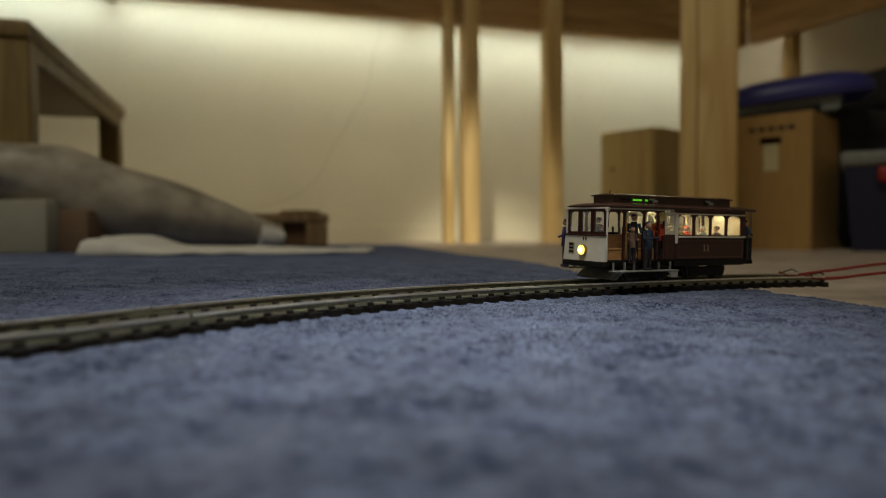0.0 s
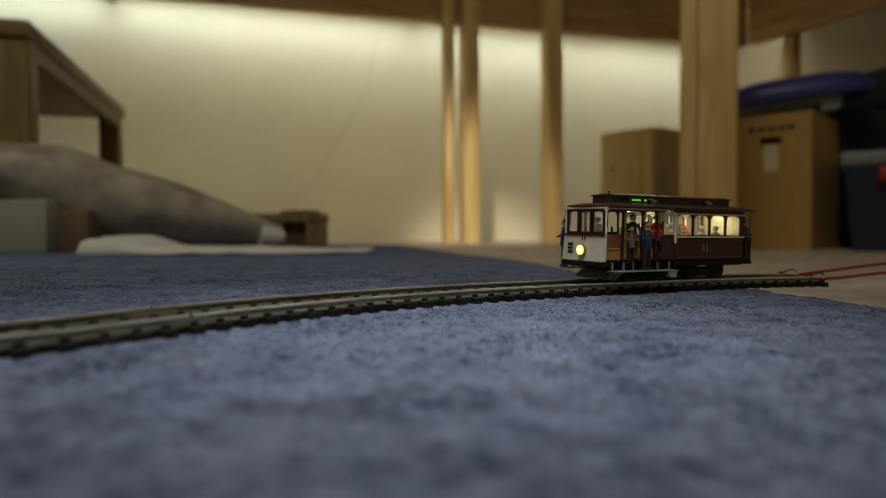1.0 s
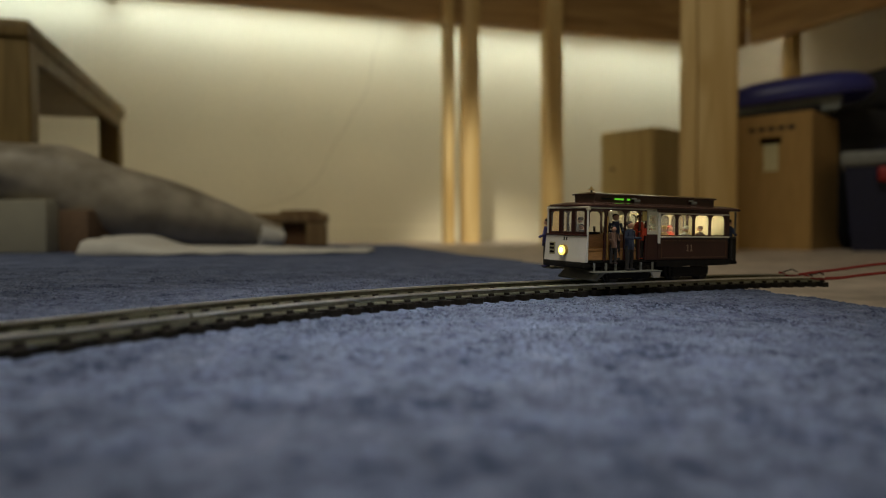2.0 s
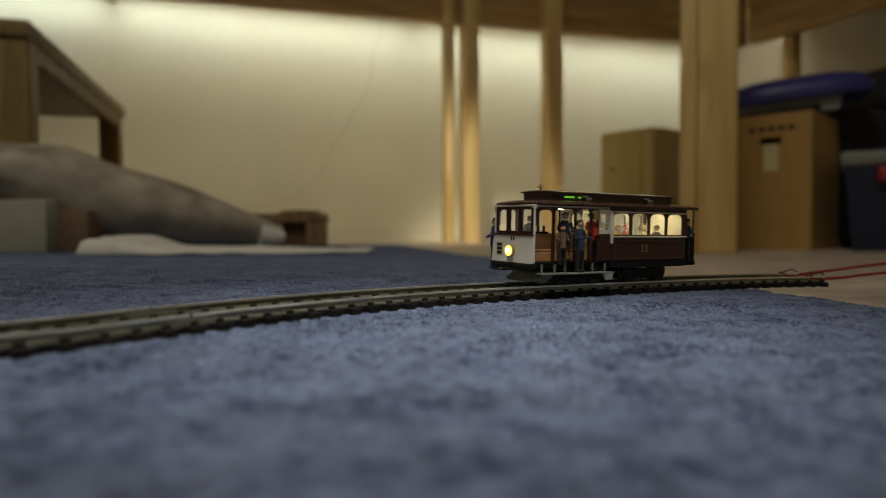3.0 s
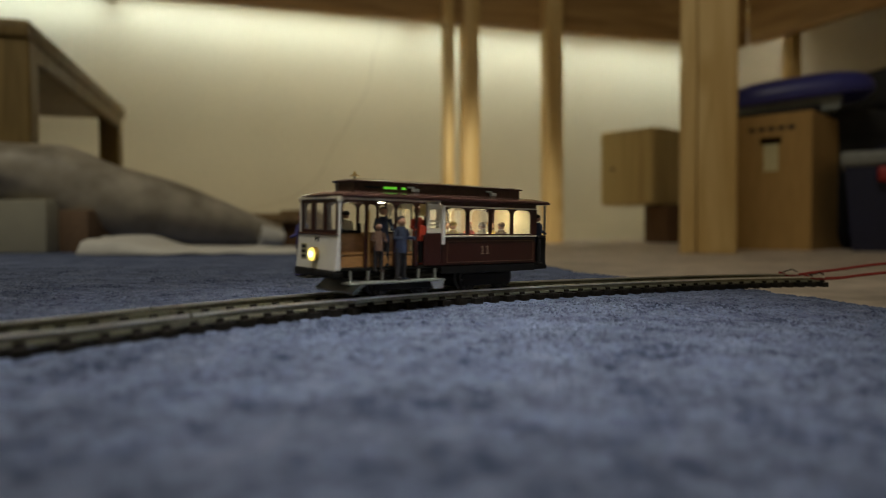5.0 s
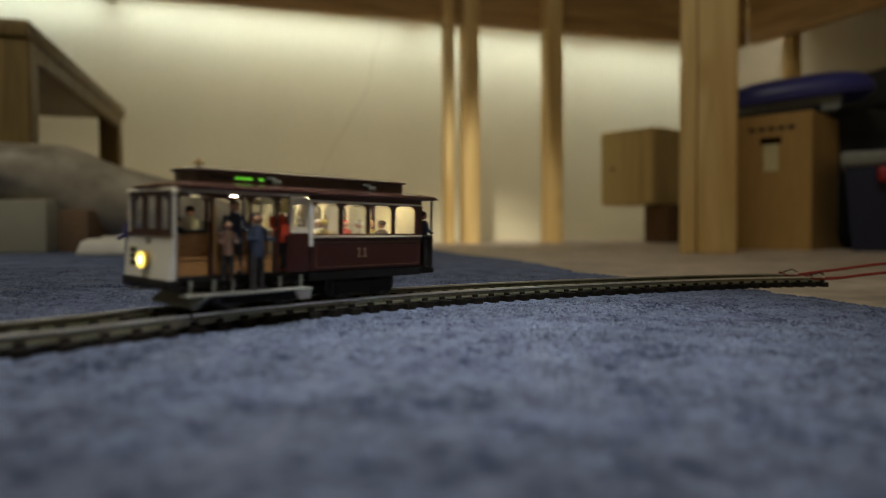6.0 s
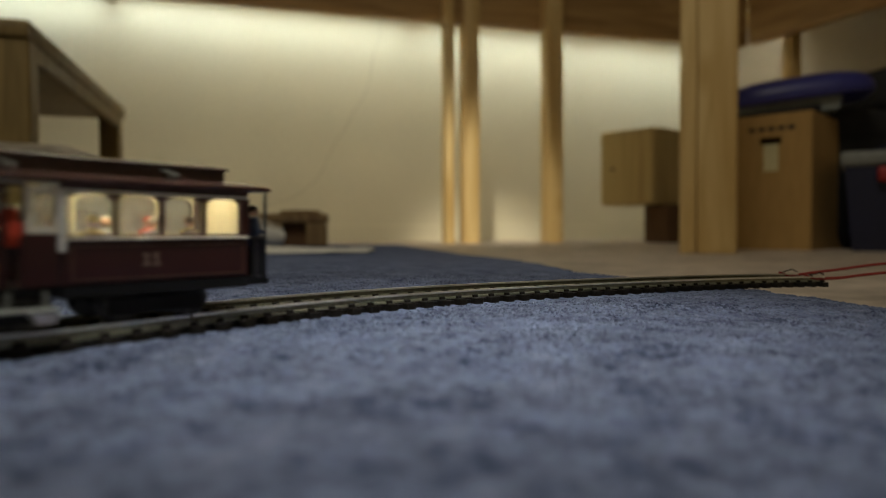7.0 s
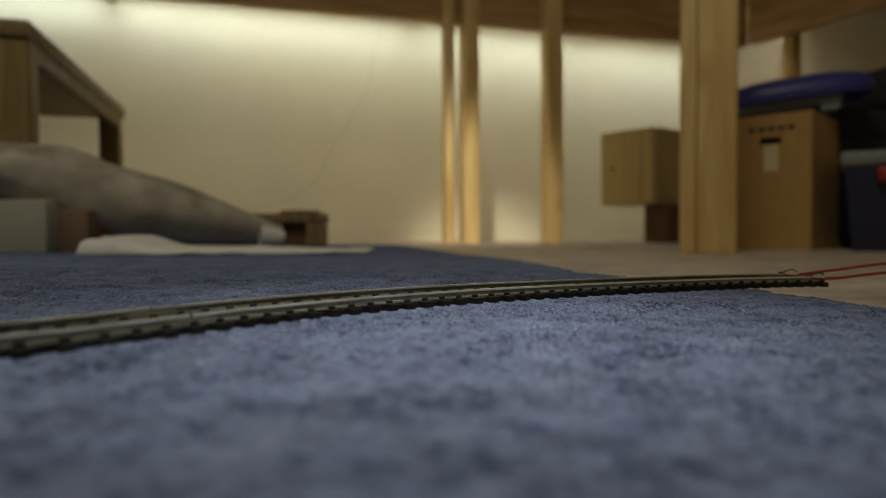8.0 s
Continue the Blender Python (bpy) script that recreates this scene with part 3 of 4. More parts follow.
def build_right_clutter():
    # tall carton with a handle hole
    c = holder("cardboard_box", pose(0.7104, 1.4556, 0, 0, 0, -44))
    w, h = 0.163, 0.288
    bm = bmesh.new()
    # front wall with a slot cut through it
    outer, inner = [(-w / 2, 0), (w / 2, 0), (w / 2, h), (-w / 2, h)], [(-0.022, 0.228), (0.022, 0.228), (0.022, 0.243), (-0.022, 0.243)]
    rings = [[bm.verts.new((p, y, q)) for p, q in pts] for pts, y in ((outer, -0.004), (inner, -0.004), (inner, 0.0), (outer, 0.0))]
    for r0, r1 in zip(rings, rings[1:] + rings[:1]):
        for i in range(4):
            bm.faces.new((r0[i], r0[(i + 1) % 4], r1[(i + 1) % 4], r1[i]))
    part("front_panel", bm, CARTON, c)
    part("side_panel", box(w / 2 - 0.004, w / 2, 0.0, 0.24, 0, h), CARTON, c)
    part("side_panel", box(-w / 2, -w / 2 + 0.004, 0.0, 0.24, 0, h), CARTON, c)
    part("back_panel", box(-w / 2, w / 2, 0.24, 0.244, 0, h), CARTON, c)
    part("lid_flap", box(-w / 2, w / 2, -0.004, 0.244, h, h + 0.004), CARTON, c)
    # added dark sheet that keeps the handle hole dark
    part("hole_backing", box(-w / 2 + 0.006, w / 2 - 0.006, 0.03, 0.036, 0.01, h - 0.01), CARTON_DARK, c)
    part("tape_strip", box(-0.013, 0.016, -0.006, -0.0045, 0.170, 0.228), TAPE, c, "pale tape hanging below the handle hole")
    for k in range(5):
        part("print_bar", box(-0.045 + k * 0.02, -0.031 + k * 0.02, -0.0055, -0.0045, 0.256, 0.266), INK, c)
    tagged(c, "tall brown cardboard box with a handle hole", "box")
    # storage tub with a purple-blue lid on the carton
    t = holder("storage_tub", pose(0.795, 1.56, 0.297, 0, -5, -20))
    part("tub_body", extrude([(-0.095, 0), (0.095, 0), (0.105, 0.04), (-0.105, 0.04)], "y", -0.078, 0.078), CLEAR_TUB, t, "cloudy tub body")
    part("base_tray", box(-0.145, 0.06, -0.085, 0.085, -0.001, 0.016, 0.004, 2), DARK_BAG, t, "dark tray under the tub")

    def rim(half_x, half_y, mid):
        pts = []
        for k in range(36):
            w = 2 * math.pi * k / 36
            c, q = math.cos(w), math.sin(w)
            pts.append((mid + half_x * math.copysign(abs(c) ** 0.55, c), half_y * math.copysign(abs(q) ** 0.55, q)))
        return pts
    lid = loft([(z, rim(0.155 * f, 0.105 * f, 0.02)) for z, f in ((0.030, 0.965), (0.034, 0.99), (0.042, 1.0), (0.052, 0.995), (0.060, 0.97), (0.068, 0.92),
                                                                (0.076, 0.84), (0.082, 0.70), (0.086, 0.5), (0.087, 0.25))])
    part("tub_lid", lid, PURPLE, t, "domed purple-blue plastic lid")
    tagged(t, "cloudy plastic storage tub with purple-blue lid on the cardboard box", "storage box")
    # dark tool bag beside the carton
    b = holder("fabric_bag", pose(1.00, 1.70, 0, 0, 0, 10))
    part("bag_body", box(-0.17, 0.17, -0.14, 0.14, 0, 0.30, 0.04, 4), DARK_BAG, b)
    part("bag_flap", box(-0.172, 0.172, -0.145, 0.145, 0.24, 0.325, 0.03, 4), DARK_BAG, b)
    part("bag_strap", tube([(-0.09, -0.146, 0.03), (-0.09, -0.15, 0.20), (0.0, -0.155, 0.235), (0.09, -0.15, 0.20), (0.09, -0.146, 0.03)], 0.008, 6), NAVY, b)
    tagged(b, "black fabric bag standing beside the cardboard box", "bag")
    # navy bin with a grey lid and a red thing
    n = holder("plastic_bin", pose(0.943, 1.38, 0, 0, 0, -32))
    part("bin_body", extrude([(-0.085, 0), (0.13, 0), (0.15, 0.17), (-0.10, 0.17)], "y", -0.11, 0.11), NAVY, n)
    part("bin_lid", box(-0.107, 0.157, -0.117, 0.117, 0.168, 0.198, 0.008, 3), GREY_LID, n, "grey lid")
    part("bin_handle", box(-0.045, 0.06, -0.135, -0.112, 0.135, 0.165, 0.008, 3), RED_PLASTIC, n, "red clasp")
    tagged(n, "navy plastic bin with a grey lid and red clasp", "bin")
    b = part("dark_case", box(-0.10, 0.10, -0.08, 0.08, 0, 0.11, 0.035, 4), DARK_BAG, m=pose(1.13, 1.70, 0.326, 0, 0, 15))
    tagged(b, "dark rounded case lying on the black bag", "case")
    # wooden box on a dark box by the wall
    d = part("dark_box", box(-0.045, 0.075, -0.06, 0.08, 0, 0.137, 0.003), CARTON_DARK, m=pose(0.81, 2.42, 0, 0, 0, 16))
    tagged(d, "small dark brown box on the floor by the wall", "box")
    k = holder("wooden_box", pose(0.6695, 2.42, 0.1375, 0, 0, -48.2))
    part("box_body", box(-0.11, 0.11, -0.002, 0.17, 0, 0.268, 0.002), PLY, k)
    part("front_board", box(-0.108, 0.108, -0.014, -0.003, 0.002, 0.266, 0.002), PLY, k)
    part("knob", tube([(-0.055, -0.014, 0.13), (-0.055, -0.024, 0.13)], 0.006, 10), CARTON_DARK, k)
    tagged(k, "plain pale wooden box resting on a dark box", "box")
    # loose cable hanging down the wall
    way = ((1.73, 1.0), (1.75, 0.86), (1.81, 0.63), (1.92, 0.45), (2.02, 0.26), (2.11, 0.19), (2.24, 0.15), (2.45, 0.06), (2.6, 0.008))
    pts = []
    for (u0, z0), (u1, z1) in zip(way, way[1:]):
        for k in range(5):
            q = k / 5
            pts.append(tuple(room(u0 + (u1 - u0) * q + 0.004 * math.sin(q * 6.283), 0.0015, z0 + (z1 - z0) * q)))
    cb = part("wall_cable", tube(pts, 0.0013, 6), CABLE_GREY)
    tagged(cb, "thin grey-brown cable hanging down the wall", "cable")


# ---- the model tram, in millimetres in its own space: x forward, y to its left, z up from the rail head ----
MAROON = material("maroon_paint", (0.040, 0.0065, 0.0055), 0.28, vary=0.15, scale=150, fine=900, coat=0.2)
MAROON_DARK = material("dark_maroon_roof", (0.075, 0.040, 0.032), 0.18, vary=0.2, scale=150, fine=900)
CREAM = material("cream_paint", (0.78, 0.73, 0.60), 0.4, vary=0.06, scale=200)
WHITE = material("white_paint", (0.80, 0.79, 0.74), 0.4, vary=0.05, scale=200)
BROWN_SEAT = material("varnished_slats", (0.46, 0.24, 0.085), 0.4, vary=0.25, scale=90, fine=600, stretch=(1, 1, 6))
BLACK = material("black_plastic", (0.008, 0.008, 0.008), 0.6, vary=0.3, spec=0.25, scale=300)
GREY = material("grey_plastic", (0.20, 0.21, 0.195), 0.5, vary=0.12, scale=300)
BRASS = material("brass", (0.60, 0.42, 0.16), 0.3, 0.9, vary=0.1, scale=300)
STEEL = material("wheel_steel", (0.035, 0.034, 0.032), 0.45, 0.3, vary=0.2, scale=300)
LINING = material("gold_lining", (0.15, 0.07, 0.04), 0.45, vary=0.1, scale=300)
LINING_PALE = material("pale_gold", (0.30, 0.21, 0.15), 0.45, vary=0.1, scale=300)
CREST = material("crest_print", (0.42, 0.40, 0.24), 0.5, vary=0.2, scale=300)
INNER = material("interior_cream", (0.70, 0.64, 0.47), 0.6, vary=0.1, scale=150)
SKIN = material("figure_skin", (0.48, 0.27, 0.18), 0.6, vary=0.08, scale=300)
BLUE_COAT = material("blue_coat", (0.028, 0.042, 0.085), 0.7, vary=0.2, scale=400)
BROWN_COAT = material("brown_coat", (0.17, 0.10, 0.07), 0.7, vary=0.2, scale=400)
PURPLE_COAT = material("purple_coat", (0.07, 0.06, 0.20), 0.7, vary=0.2, scale=400)
RED_COAT = material("red_coat", (0.62, 0.06, 0.02), 0.6, vary=0.2, scale=400)
YELLOW_COAT = material("yellow_coat", (0.60, 0.45, 0.14), 0.7, vary=0.2, scale=400)
PALE_COAT = material("pale_coat", (0.60, 0.58, 0.52), 0.7, vary=0.1, scale=400)
DARK_TROUSERS = material("dark_trousers", (0.03, 0.028, 0.03), 0.7, vary=0.2, scale=400)
HAIR = material("figure_hair", (0.03, 0.02, 0.015), 0.6, vary=0.2, scale=400)
PANE = glass("window_pane")
HEADLIGHT = glow("headlight_glow", (1.0, 0.78, 0.16), 1.6)
HEADLIGHT_CORE = glow("headlight_core", (1.0, 0.86, 0.30), 5.0)
LAMP_WARM = glow("saloon_lamp", (1.0, 0.90, 0.56), 34.0)
GREEN_SIGN = glow("green_sign", (0.16, 0.72, 0.04), 0.55)
MM = Matrix.Scale(0.001, 4)


def mmpart(name, bm, mat, parent, label=""):
    bmesh.ops.transform(bm, matrix=MM, verts=bm.verts)
    return part(name, bm, mat, parent, label)


def arch_ring(x0, x1, z0, z1, ix0, ix1, iz0, iz1, r, y0, y1):
    """A flat frame: an outer rectangle with an opening whose upper corners are rounded."""
    inner = [(ix0, iz0), (ix1, iz0)]
    n = 6
    for k in range(n + 1):
        a = math.pi / 2 * k / n
        inner.append((ix1 - r + r * math.cos(a), iz1 - 0.8 * r + 0.8 * r * math.sin(a)))
    for k in range(n + 1):
        a = math.pi / 2 + math.pi / 2 * k / n
        inner.append((ix0 + r + r * math.cos(a), iz1 - 0.8 * r + 0.8 * r * math.sin(a)))
    outer = []
    m = n // 2
    for i, (p, q) in enumerate(inner):
        if i == 0:
            outer.append((x0, z0))
        elif i == 1:
            outer.append((x1, z0))
        elif i < 2 + n + 1:
            k = i - 2
            outer.append((x1, q if k < m else z1) if k != m else (x1, z1))
            if k > m:
                outer[-1] = (p, z1)
        else:
            k = i - 2 - (n + 1)
            outer.append((p, z1) if k < m else ((x0, z1) if k == m else (x0, q)))
    bm = bmesh.new()
    rings = [[bm.verts.new((p, y, q)) for p, q in pts] for pts, y in ((outer, y0), (inner, y0), (inner, y1), (outer, y1))]
    c = len(inner)
    for a, b in zip(rings, rings[1:] + rings[:1]):
        for i in range(c):
            bm.faces.new((a[i], a[(i + 1) % c], b[(i + 1) % c], b[i]))
    bmesh.ops.remove_doubles(bm, verts=bm.verts, dist=0.001)
    return bm


def roof_outline(x_half, y_half, bow, n=10, x_mid=0.0):
    """A plan outline with bowed ends."""
    pts = []
    for k in range(n + 1):
        t = -1 + 2 * k / n
        pts.append((x_mid + x_half - bow * t * t, y_half * t * (1 - 0.04 * (abs(t) > 0.95))))
    for k in range(n + 1):
        t = 1 - 2 * k / n
        pts.append((x_mid - x_half + bow * t * t, y_half * t * (1 - 0.04 * (abs(t) > 0.95))))
    return pts


def loft(sections):
    """Stacked plan outlines [(z, points)] joined into a closed solid."""
    bm = bmesh.new()
    rings = [[bm.verts.new((p, q, z)) for p, q in pts] for z, pts in sections]
    n = len(rings[0])
    for a, b in zip(rings, rings[1:]):
        for i in range(n):
            bm.faces.new((a[i], a[(i + 1) % n], b[(i + 1) % n], b[i]))
    bm.faces.new(rings[0][::-1])
    bm.faces.new(rings[-1])
    return bm


def figure(tram, x, y, z, turn, coat, legs, tall=19.0, seated=False, arm=0.3, hair=None):
    """A painted figure of a few millimetres: one plain shape."""
    k = tall / 19.0
    bm = bmesh.new()

    def paint(start, index):
        for f in list(bm.faces)[start:]:
            f.material_index = index

    if seated:
        for s in (-1, 1):
            add_tube(bm, [(0, s * 1.1, 8.5), (3.6, s * 1.2, 8.4), (4.0, s * 1.2, 4.2)], 0.85, 6)
        base = -0.6
    else:
        for s in (-1, 1):
            add_tube(bm, [(0, s * 1.0, 9.5), (0.2, s * 1.15, 5.0), (0, s * 1.3, 0.6)], 1.15, 6, 0.75)
            add_box(bm, -0.8, 1.6, s * 1.3 - 0.6, s * 1.3 + 0.6, 0, 0.9, 0.25)
        base = 0.0
    paint(0, 1)
    start = len(bm.faces)
    add_tube(bm, [(0, 0, 8.2 + base), (0.1, 0, 10.5 + base), (0.1, 0, 13.2 + base), (0, 0, 15.2 + base), (0, 0, 16.0 + base)], 2.0, 10, 1.3)
    for s in (-1, 1):
        add_tube(bm, [(0, s * 2.0, 15.2 + base), (0.3, s * 2.8, 12.6 + base), (1.2 + 4 * arm, s * 2.4, 10.8 + base + 3 * arm)], 0.75, 6, 0.5)
    paint(start, 0)
    start = len(bm.faces)
    bmesh.ops.create_uvsphere(bm, u_segments=10, v_segments=7, radius=1.35, matrix=Matrix.Translation((0.2, 0, 17.6 + base)))
    paint(start, 2)
    start = len(bm.faces)
    bmesh.ops.create_uvsphere(bm, u_segments=10, v_segments=6, radius=1.42, matrix=Matrix.Translation((-0.15, 0, 18.15 + base)) @ Matrix.Diagonal((1, 1, 0.75, 1)))
    paint(start, 3)
    bmesh.ops.transform(bm, matrix=Matrix.Translation((x, y, z)) @ Matrix.Rotation(radians(turn), 4, "Z") @ Matrix.Scale(k, 4), verts=bm.verts)
    return mmpart("passenger_figure", bm, [coat, legs, SKIN, hair or HAIR], tram, "tiny painted plastic figure")


def wheel_mesh():
    bm = bmesh.new()
    prof = [(0.0, 1.6), (4.1, 1.6), (4.2, 0.2), (4.9, 0.0), (4.9, -0.7), (0.0, -0.7)]
    rings = []
    n = 20
    for r, y in prof:
        if r == 0:
            rings.append([bm.verts.new((0, y, 0))])
        else:
            rings.append([bm.verts.new((r * math.cos(2 * math.pi * i / n), y, r * math.sin(2 * math.pi * i / n))) for i in range(n)])
    for a, b in zip(rings, rings[1:]):
        for i in range(n):
            j = (i + 1) % n
            q = [a[i % len(a)], a[j % len(a)], b[j % len(b)], b[i % len(b)]]
            q = list(dict.fromkeys(q))
            bm.faces.new(q)
    # spokes standing proud, so that the turning shows
    for i in range(5):
        m = Matrix.Rotation(2 * math.pi * i / 5, 4, "Y")
        add_box(bm, 0.6, 3.6, 1.6, 2.0, -0.35, 0.35, m=m)
    bmesh.ops.transform(bm, matrix=MM, verts=bm.verts)
    return finish("wheel", bm, STEEL)


WHEEL_X = (32.0, 16.0, -3.0, -19.0)
HALF = 11.4


def build_tram():
    t = holder("model_tram")
    wheels = []
    # underframe
    mmpart("underframe", box(-38, 46, -10.2, 10.2, 6.3, 8.0, 0.4), BLACK, t, "black underframe")
    for s in (24, -11):
        mmpart("truck_frame", box(s - 11, s + 11, 8.9, 10.0, 1.5, 5.6, 0.4), BLACK, t)
        mmpart("truck_frame", box(s - 11, s + 11, -10.0, -8.9, 1.5, 5.6, 0.4), BLACK, t)
    mmpart("track_brake", box(-23, 1, -7.0, 7.0, 1.2, 4.6, 0.3), BLACK, t)
    mmpart("motor_box", box(10, 36, -7.0, 7.0, 1.2, 6.0, 0.3), BLACK, t)
    me = wheel_mesh()
    for x in WHEEL_X:
        for s in (1, -1):
            w = new("wheel", me)
            w.parent = t
            w.matrix_basis = pose(x * 0.001, s * 0.0078, 0.0042, 0, 0, 0 if s > 0 else 180)
            w["label"] = "small spoked metal wheel"
            wheels.append((w, x, s))
    # running boards with their hangers
    for s in (1, -1):
        lo, hi = (11.0, 15.6) if s > 0 else (-17.4, -11.0)
        mmpart("running_board", box(11.5, 46.5, lo, hi, 4.3, 4.9, 0.25), GREY, t, "grey running board")
        for x in (44, 38, 33, 27, 19.5, 13):
            yy = s * 11.6
            mmpart("step_hanger", box(x - 0.35, x + 0.35, yy - 0.3, yy + 0.3, 4.9, 8.0), GREY, t)
    # life guard at the front and step bracket
    bm = extrude([(43.0, 0.9), (43.6, 1.6), (39.5, 4.9), (38.5, 4.9), (38.5, 4.0)], "y", -10.5, 12.0)
    mmpart("lifeguard", bm, GREY, t, "grey sloping lifeguard plate")
    mmpart("step_bracket", extrude([(12.2, 1.9), (15.6, 1.9), (16.8, 4.25), (11.8, 4.25)], "y", 14.2, 15.0), WHITE, t)
    mmpart("step_bracket", box(10.5, 13, 11.4, 12.6, 2.6, 3.2, 0.2), GREY, t)
    mmpart("notice_plate", box(16.9, 19.3, 11.45, 11.75, 24.6, 28.3, 0.1), YELLOW_COAT, t, "small yellow notice plate")
    mmpart("notice_plate", box(16.9, 19.3, 11.45, 11.75, 18.6, 21.6, 0.1), RED_COAT, t, "small red notice plate")
    # floor
    mmpart("floor_deck", box(-38.8, 48, -11.2, 11.2, 8.0, 8.8, 0.2), BLACK, t)
    # front end: bumper, white dash, windscreen
    mmpart("bumper", box(46.6, 50.2, -12.3, 12.3, 6.0, 8.2, 0.5, 2), BLACK, t, "black bumper")
    mmpart("front_dash", extrude([(48.6, 8.3), (49.4, 8.3), (48.5, 18.4), (47.7, 18.4)], "y", -12.4, 12.4), WHITE, t, "white painted dash panel")
    mmpart("dash_beading", box(48.2, 49.0, -12.5, 12.5, 18.2, 19.0, 0.3), MAROON, t)
    for k in range(3):
        y0 = -11.2 + k * 7.55
        ring = arch_ring(y0, y0 + 7.3, 19.0, 29.2, y0 + 0.95, y0 + 6.35, 19.9, 27.9, 0.5, 0, 0.8)
        bmesh.ops.transform(ring, matrix=Matrix(((0, 1, 0, 47.4), (1, 0, 0, 0), (0, 0, 1, 0), (0, 0, 0, 1))), verts=ring.verts)
        win = mmpart("windscreen", ring, MAROON, t, "maroon windscreen frame")
        mmpart("pane", box(47.7, 47.9, y0 + 0.9, y0 + 6.4, 19.8, 28.0), PANE, win)
    for s in (1, -1):
        a, b = (11.35, 12.4) if s > 0 else (-12.4, -11.35)
        mmpart("corner_post", box(47.6, 48.4, a + (0.0 if s < 0 else 0.3), b - (0.3 if s < 0 else 0.0), 8.3, 29.6, 0.25), WHITE, t, "white corner post")
        mmpart("roof_fillet", box(46.9, 48.7, a - 0.1, b + 0.1, 28.2, 29.7, 0.2), CREAM, t)
    mmpart("cream_fascia", box(47.3, 48.7, -11.3, 11.3, 28.9, 29.7, 0.2), CREAM, t)
    # headlight, crest and number bars on the dash
    disc = tube([(48.9, 0, 12.6), (50.4, 0, 12.6)], 2.15, 20)
    lamp = mmpart("headlight", disc, BRASS, t, "round glowing headlight")
    mmpart("lens", tube([(50.3, 0, 12.6), (50.75, 0, 12.6)], 1.95, 20), HEADLIGHT, lamp)
    mmpart("bulb", tube([(50.7, 0, 12.6), (51.0, 0, 12.6)], 1.0, 14), HEADLIGHT_CORE, lamp)
    crest = mmpart("dash_crest", box(48.9, 49.25, -9.4, -5.8, 10.6, 15.6, 0.15), CREST, t, "small gold crest panel")
    for k in range(3):
        mmpart("crest_line", box(49.26, 49.36, -9.0, -6.2, 11.3 + k * 1.5, 12.1 + k * 1.5), BLACK, crest)
    for k in (-0.75, 0.75):
        mmpart("number_stroke", box(48.5, 48.9, k - 0.22, k + 0.22, 16.4, 17.8), BLACK, t)
    # open front section
    for s in (1, -1):
        a, b = (10.4, HALF) if s > 0 else (-HALF, -10.4)
        xs = (47.0, 38.4, 28.0, 20.2, 16.6)
        for k, (x1, x0) in enumerate(zip(xs, xs[1:])):
            ring = arch_ring(x0, x1, 22.0, 29.2, x0 + 0.45, x1 - 0.45, 22.0, 28.3, min(2.2, (x1 - x0) / 2 - 0.5), *((b - 0.5, b) if s > 0 else (a, a + 0.5)))
            mmpart("opening_arch", ring, MAROON, t)
        mmpart("cream_line", box(16.6, 47.0, *((b + 0.02, b + 0.2) if s > 0 else (a - 0.2, a - 0.02)), 28.9, 29.3), CREAM, t)
        for x in xs[1:]:
            mmpart("stanchion", box(x - 0.55, x + 0.55, a + 0.1, b - 0.1, 8.8, 22.0, 0.15), MAROON, t)
        # slatted side seat behind the openings
        z, yy = 8.9, (7.2, 8.4) if s > 0 else (-8.4, -7.2)
        seat = mmpart("slatted_bench", box(20.8, 46.5, yy[0], yy[1], 8.9, 19.0, 0.2), BROWN_SEAT, t, "varnished wooden slatted bench")
        mmpart("bench_seat", box(20.8, 46.5, *((yy[1], 10.2) if s > 0 else (-10.2, yy[0])), 12.6, 13.5, 0.2), BROWN_SEAT, seat)
        mmpart("bench_front", box(20.8, 46.5, *((9.3, 10.2) if s > 0 else (-10.2, -9.3)), 8.9, 12.4, 0.2), BROWN_SEAT, seat)
        mmpart("bench_rail", box(39.0, 46.6, *((7.0, 9.0) if s > 0 else (-9.0, -7.0)), 19.1, 19.9, 0.2), BLACK, seat)
        mmpart("grab_rail", tube([(38.2, s * 12.2, 10), (38.2, s * 12.2, 26)], 0.28, 6), BRASS, t)
    # grip lever inside the open section
    mmpart("grip_lever", tube([(33, 0, 8.8), (34.5, 0.5, 22)], 0.5, 6), STEEL, t)
    # bulkhead between the open section and the saloon
    for y0, y1 in ((-10.8, -3.4), (3.4, 10.8)):
        ring = arch_ring(y0, y1, 8.8, 29.2, y0 + 1.2, y1 - 1.2, 19.5, 27.0, 1.2, 0, 0.8)
        bmesh.ops.transform(ring, matrix=Matrix(((0, 1, 0, 10.6), (1, 0, 0, 0), (0, 0, 1, 0), (0, 0, 0, 1))), verts=ring.verts)
        mmpart("bulkhead_panel", ring, CREAM, t)
    for s in (1, -1):
        a, b = (9.9, HALF) if s > 0 else (-HALF, -9.9)
        # door bay with a cream-framed light beside the saloon
        ring = arch_ring(10.2, 16.2, 19.2, 28.4, 11.3, 15.2, 20.8, 26.8, 0.4, a, b)
        bay = mmpart("bay_window", ring, CREAM, t, "cream framed light beside the door")
        for k in range(2):
            mmpart("bay_bar", box(11.3, 15.2, a + 0.4, b - 0.4, 21.6 + 1.2 * k, 22.1 + 1.2 * k), CREAM, bay)
        mmpart("bay_panel", box(10.2, 16.2, a, b, 8.8, 19.2, 0.2), MAROON, t)
        o = 0.05 * s
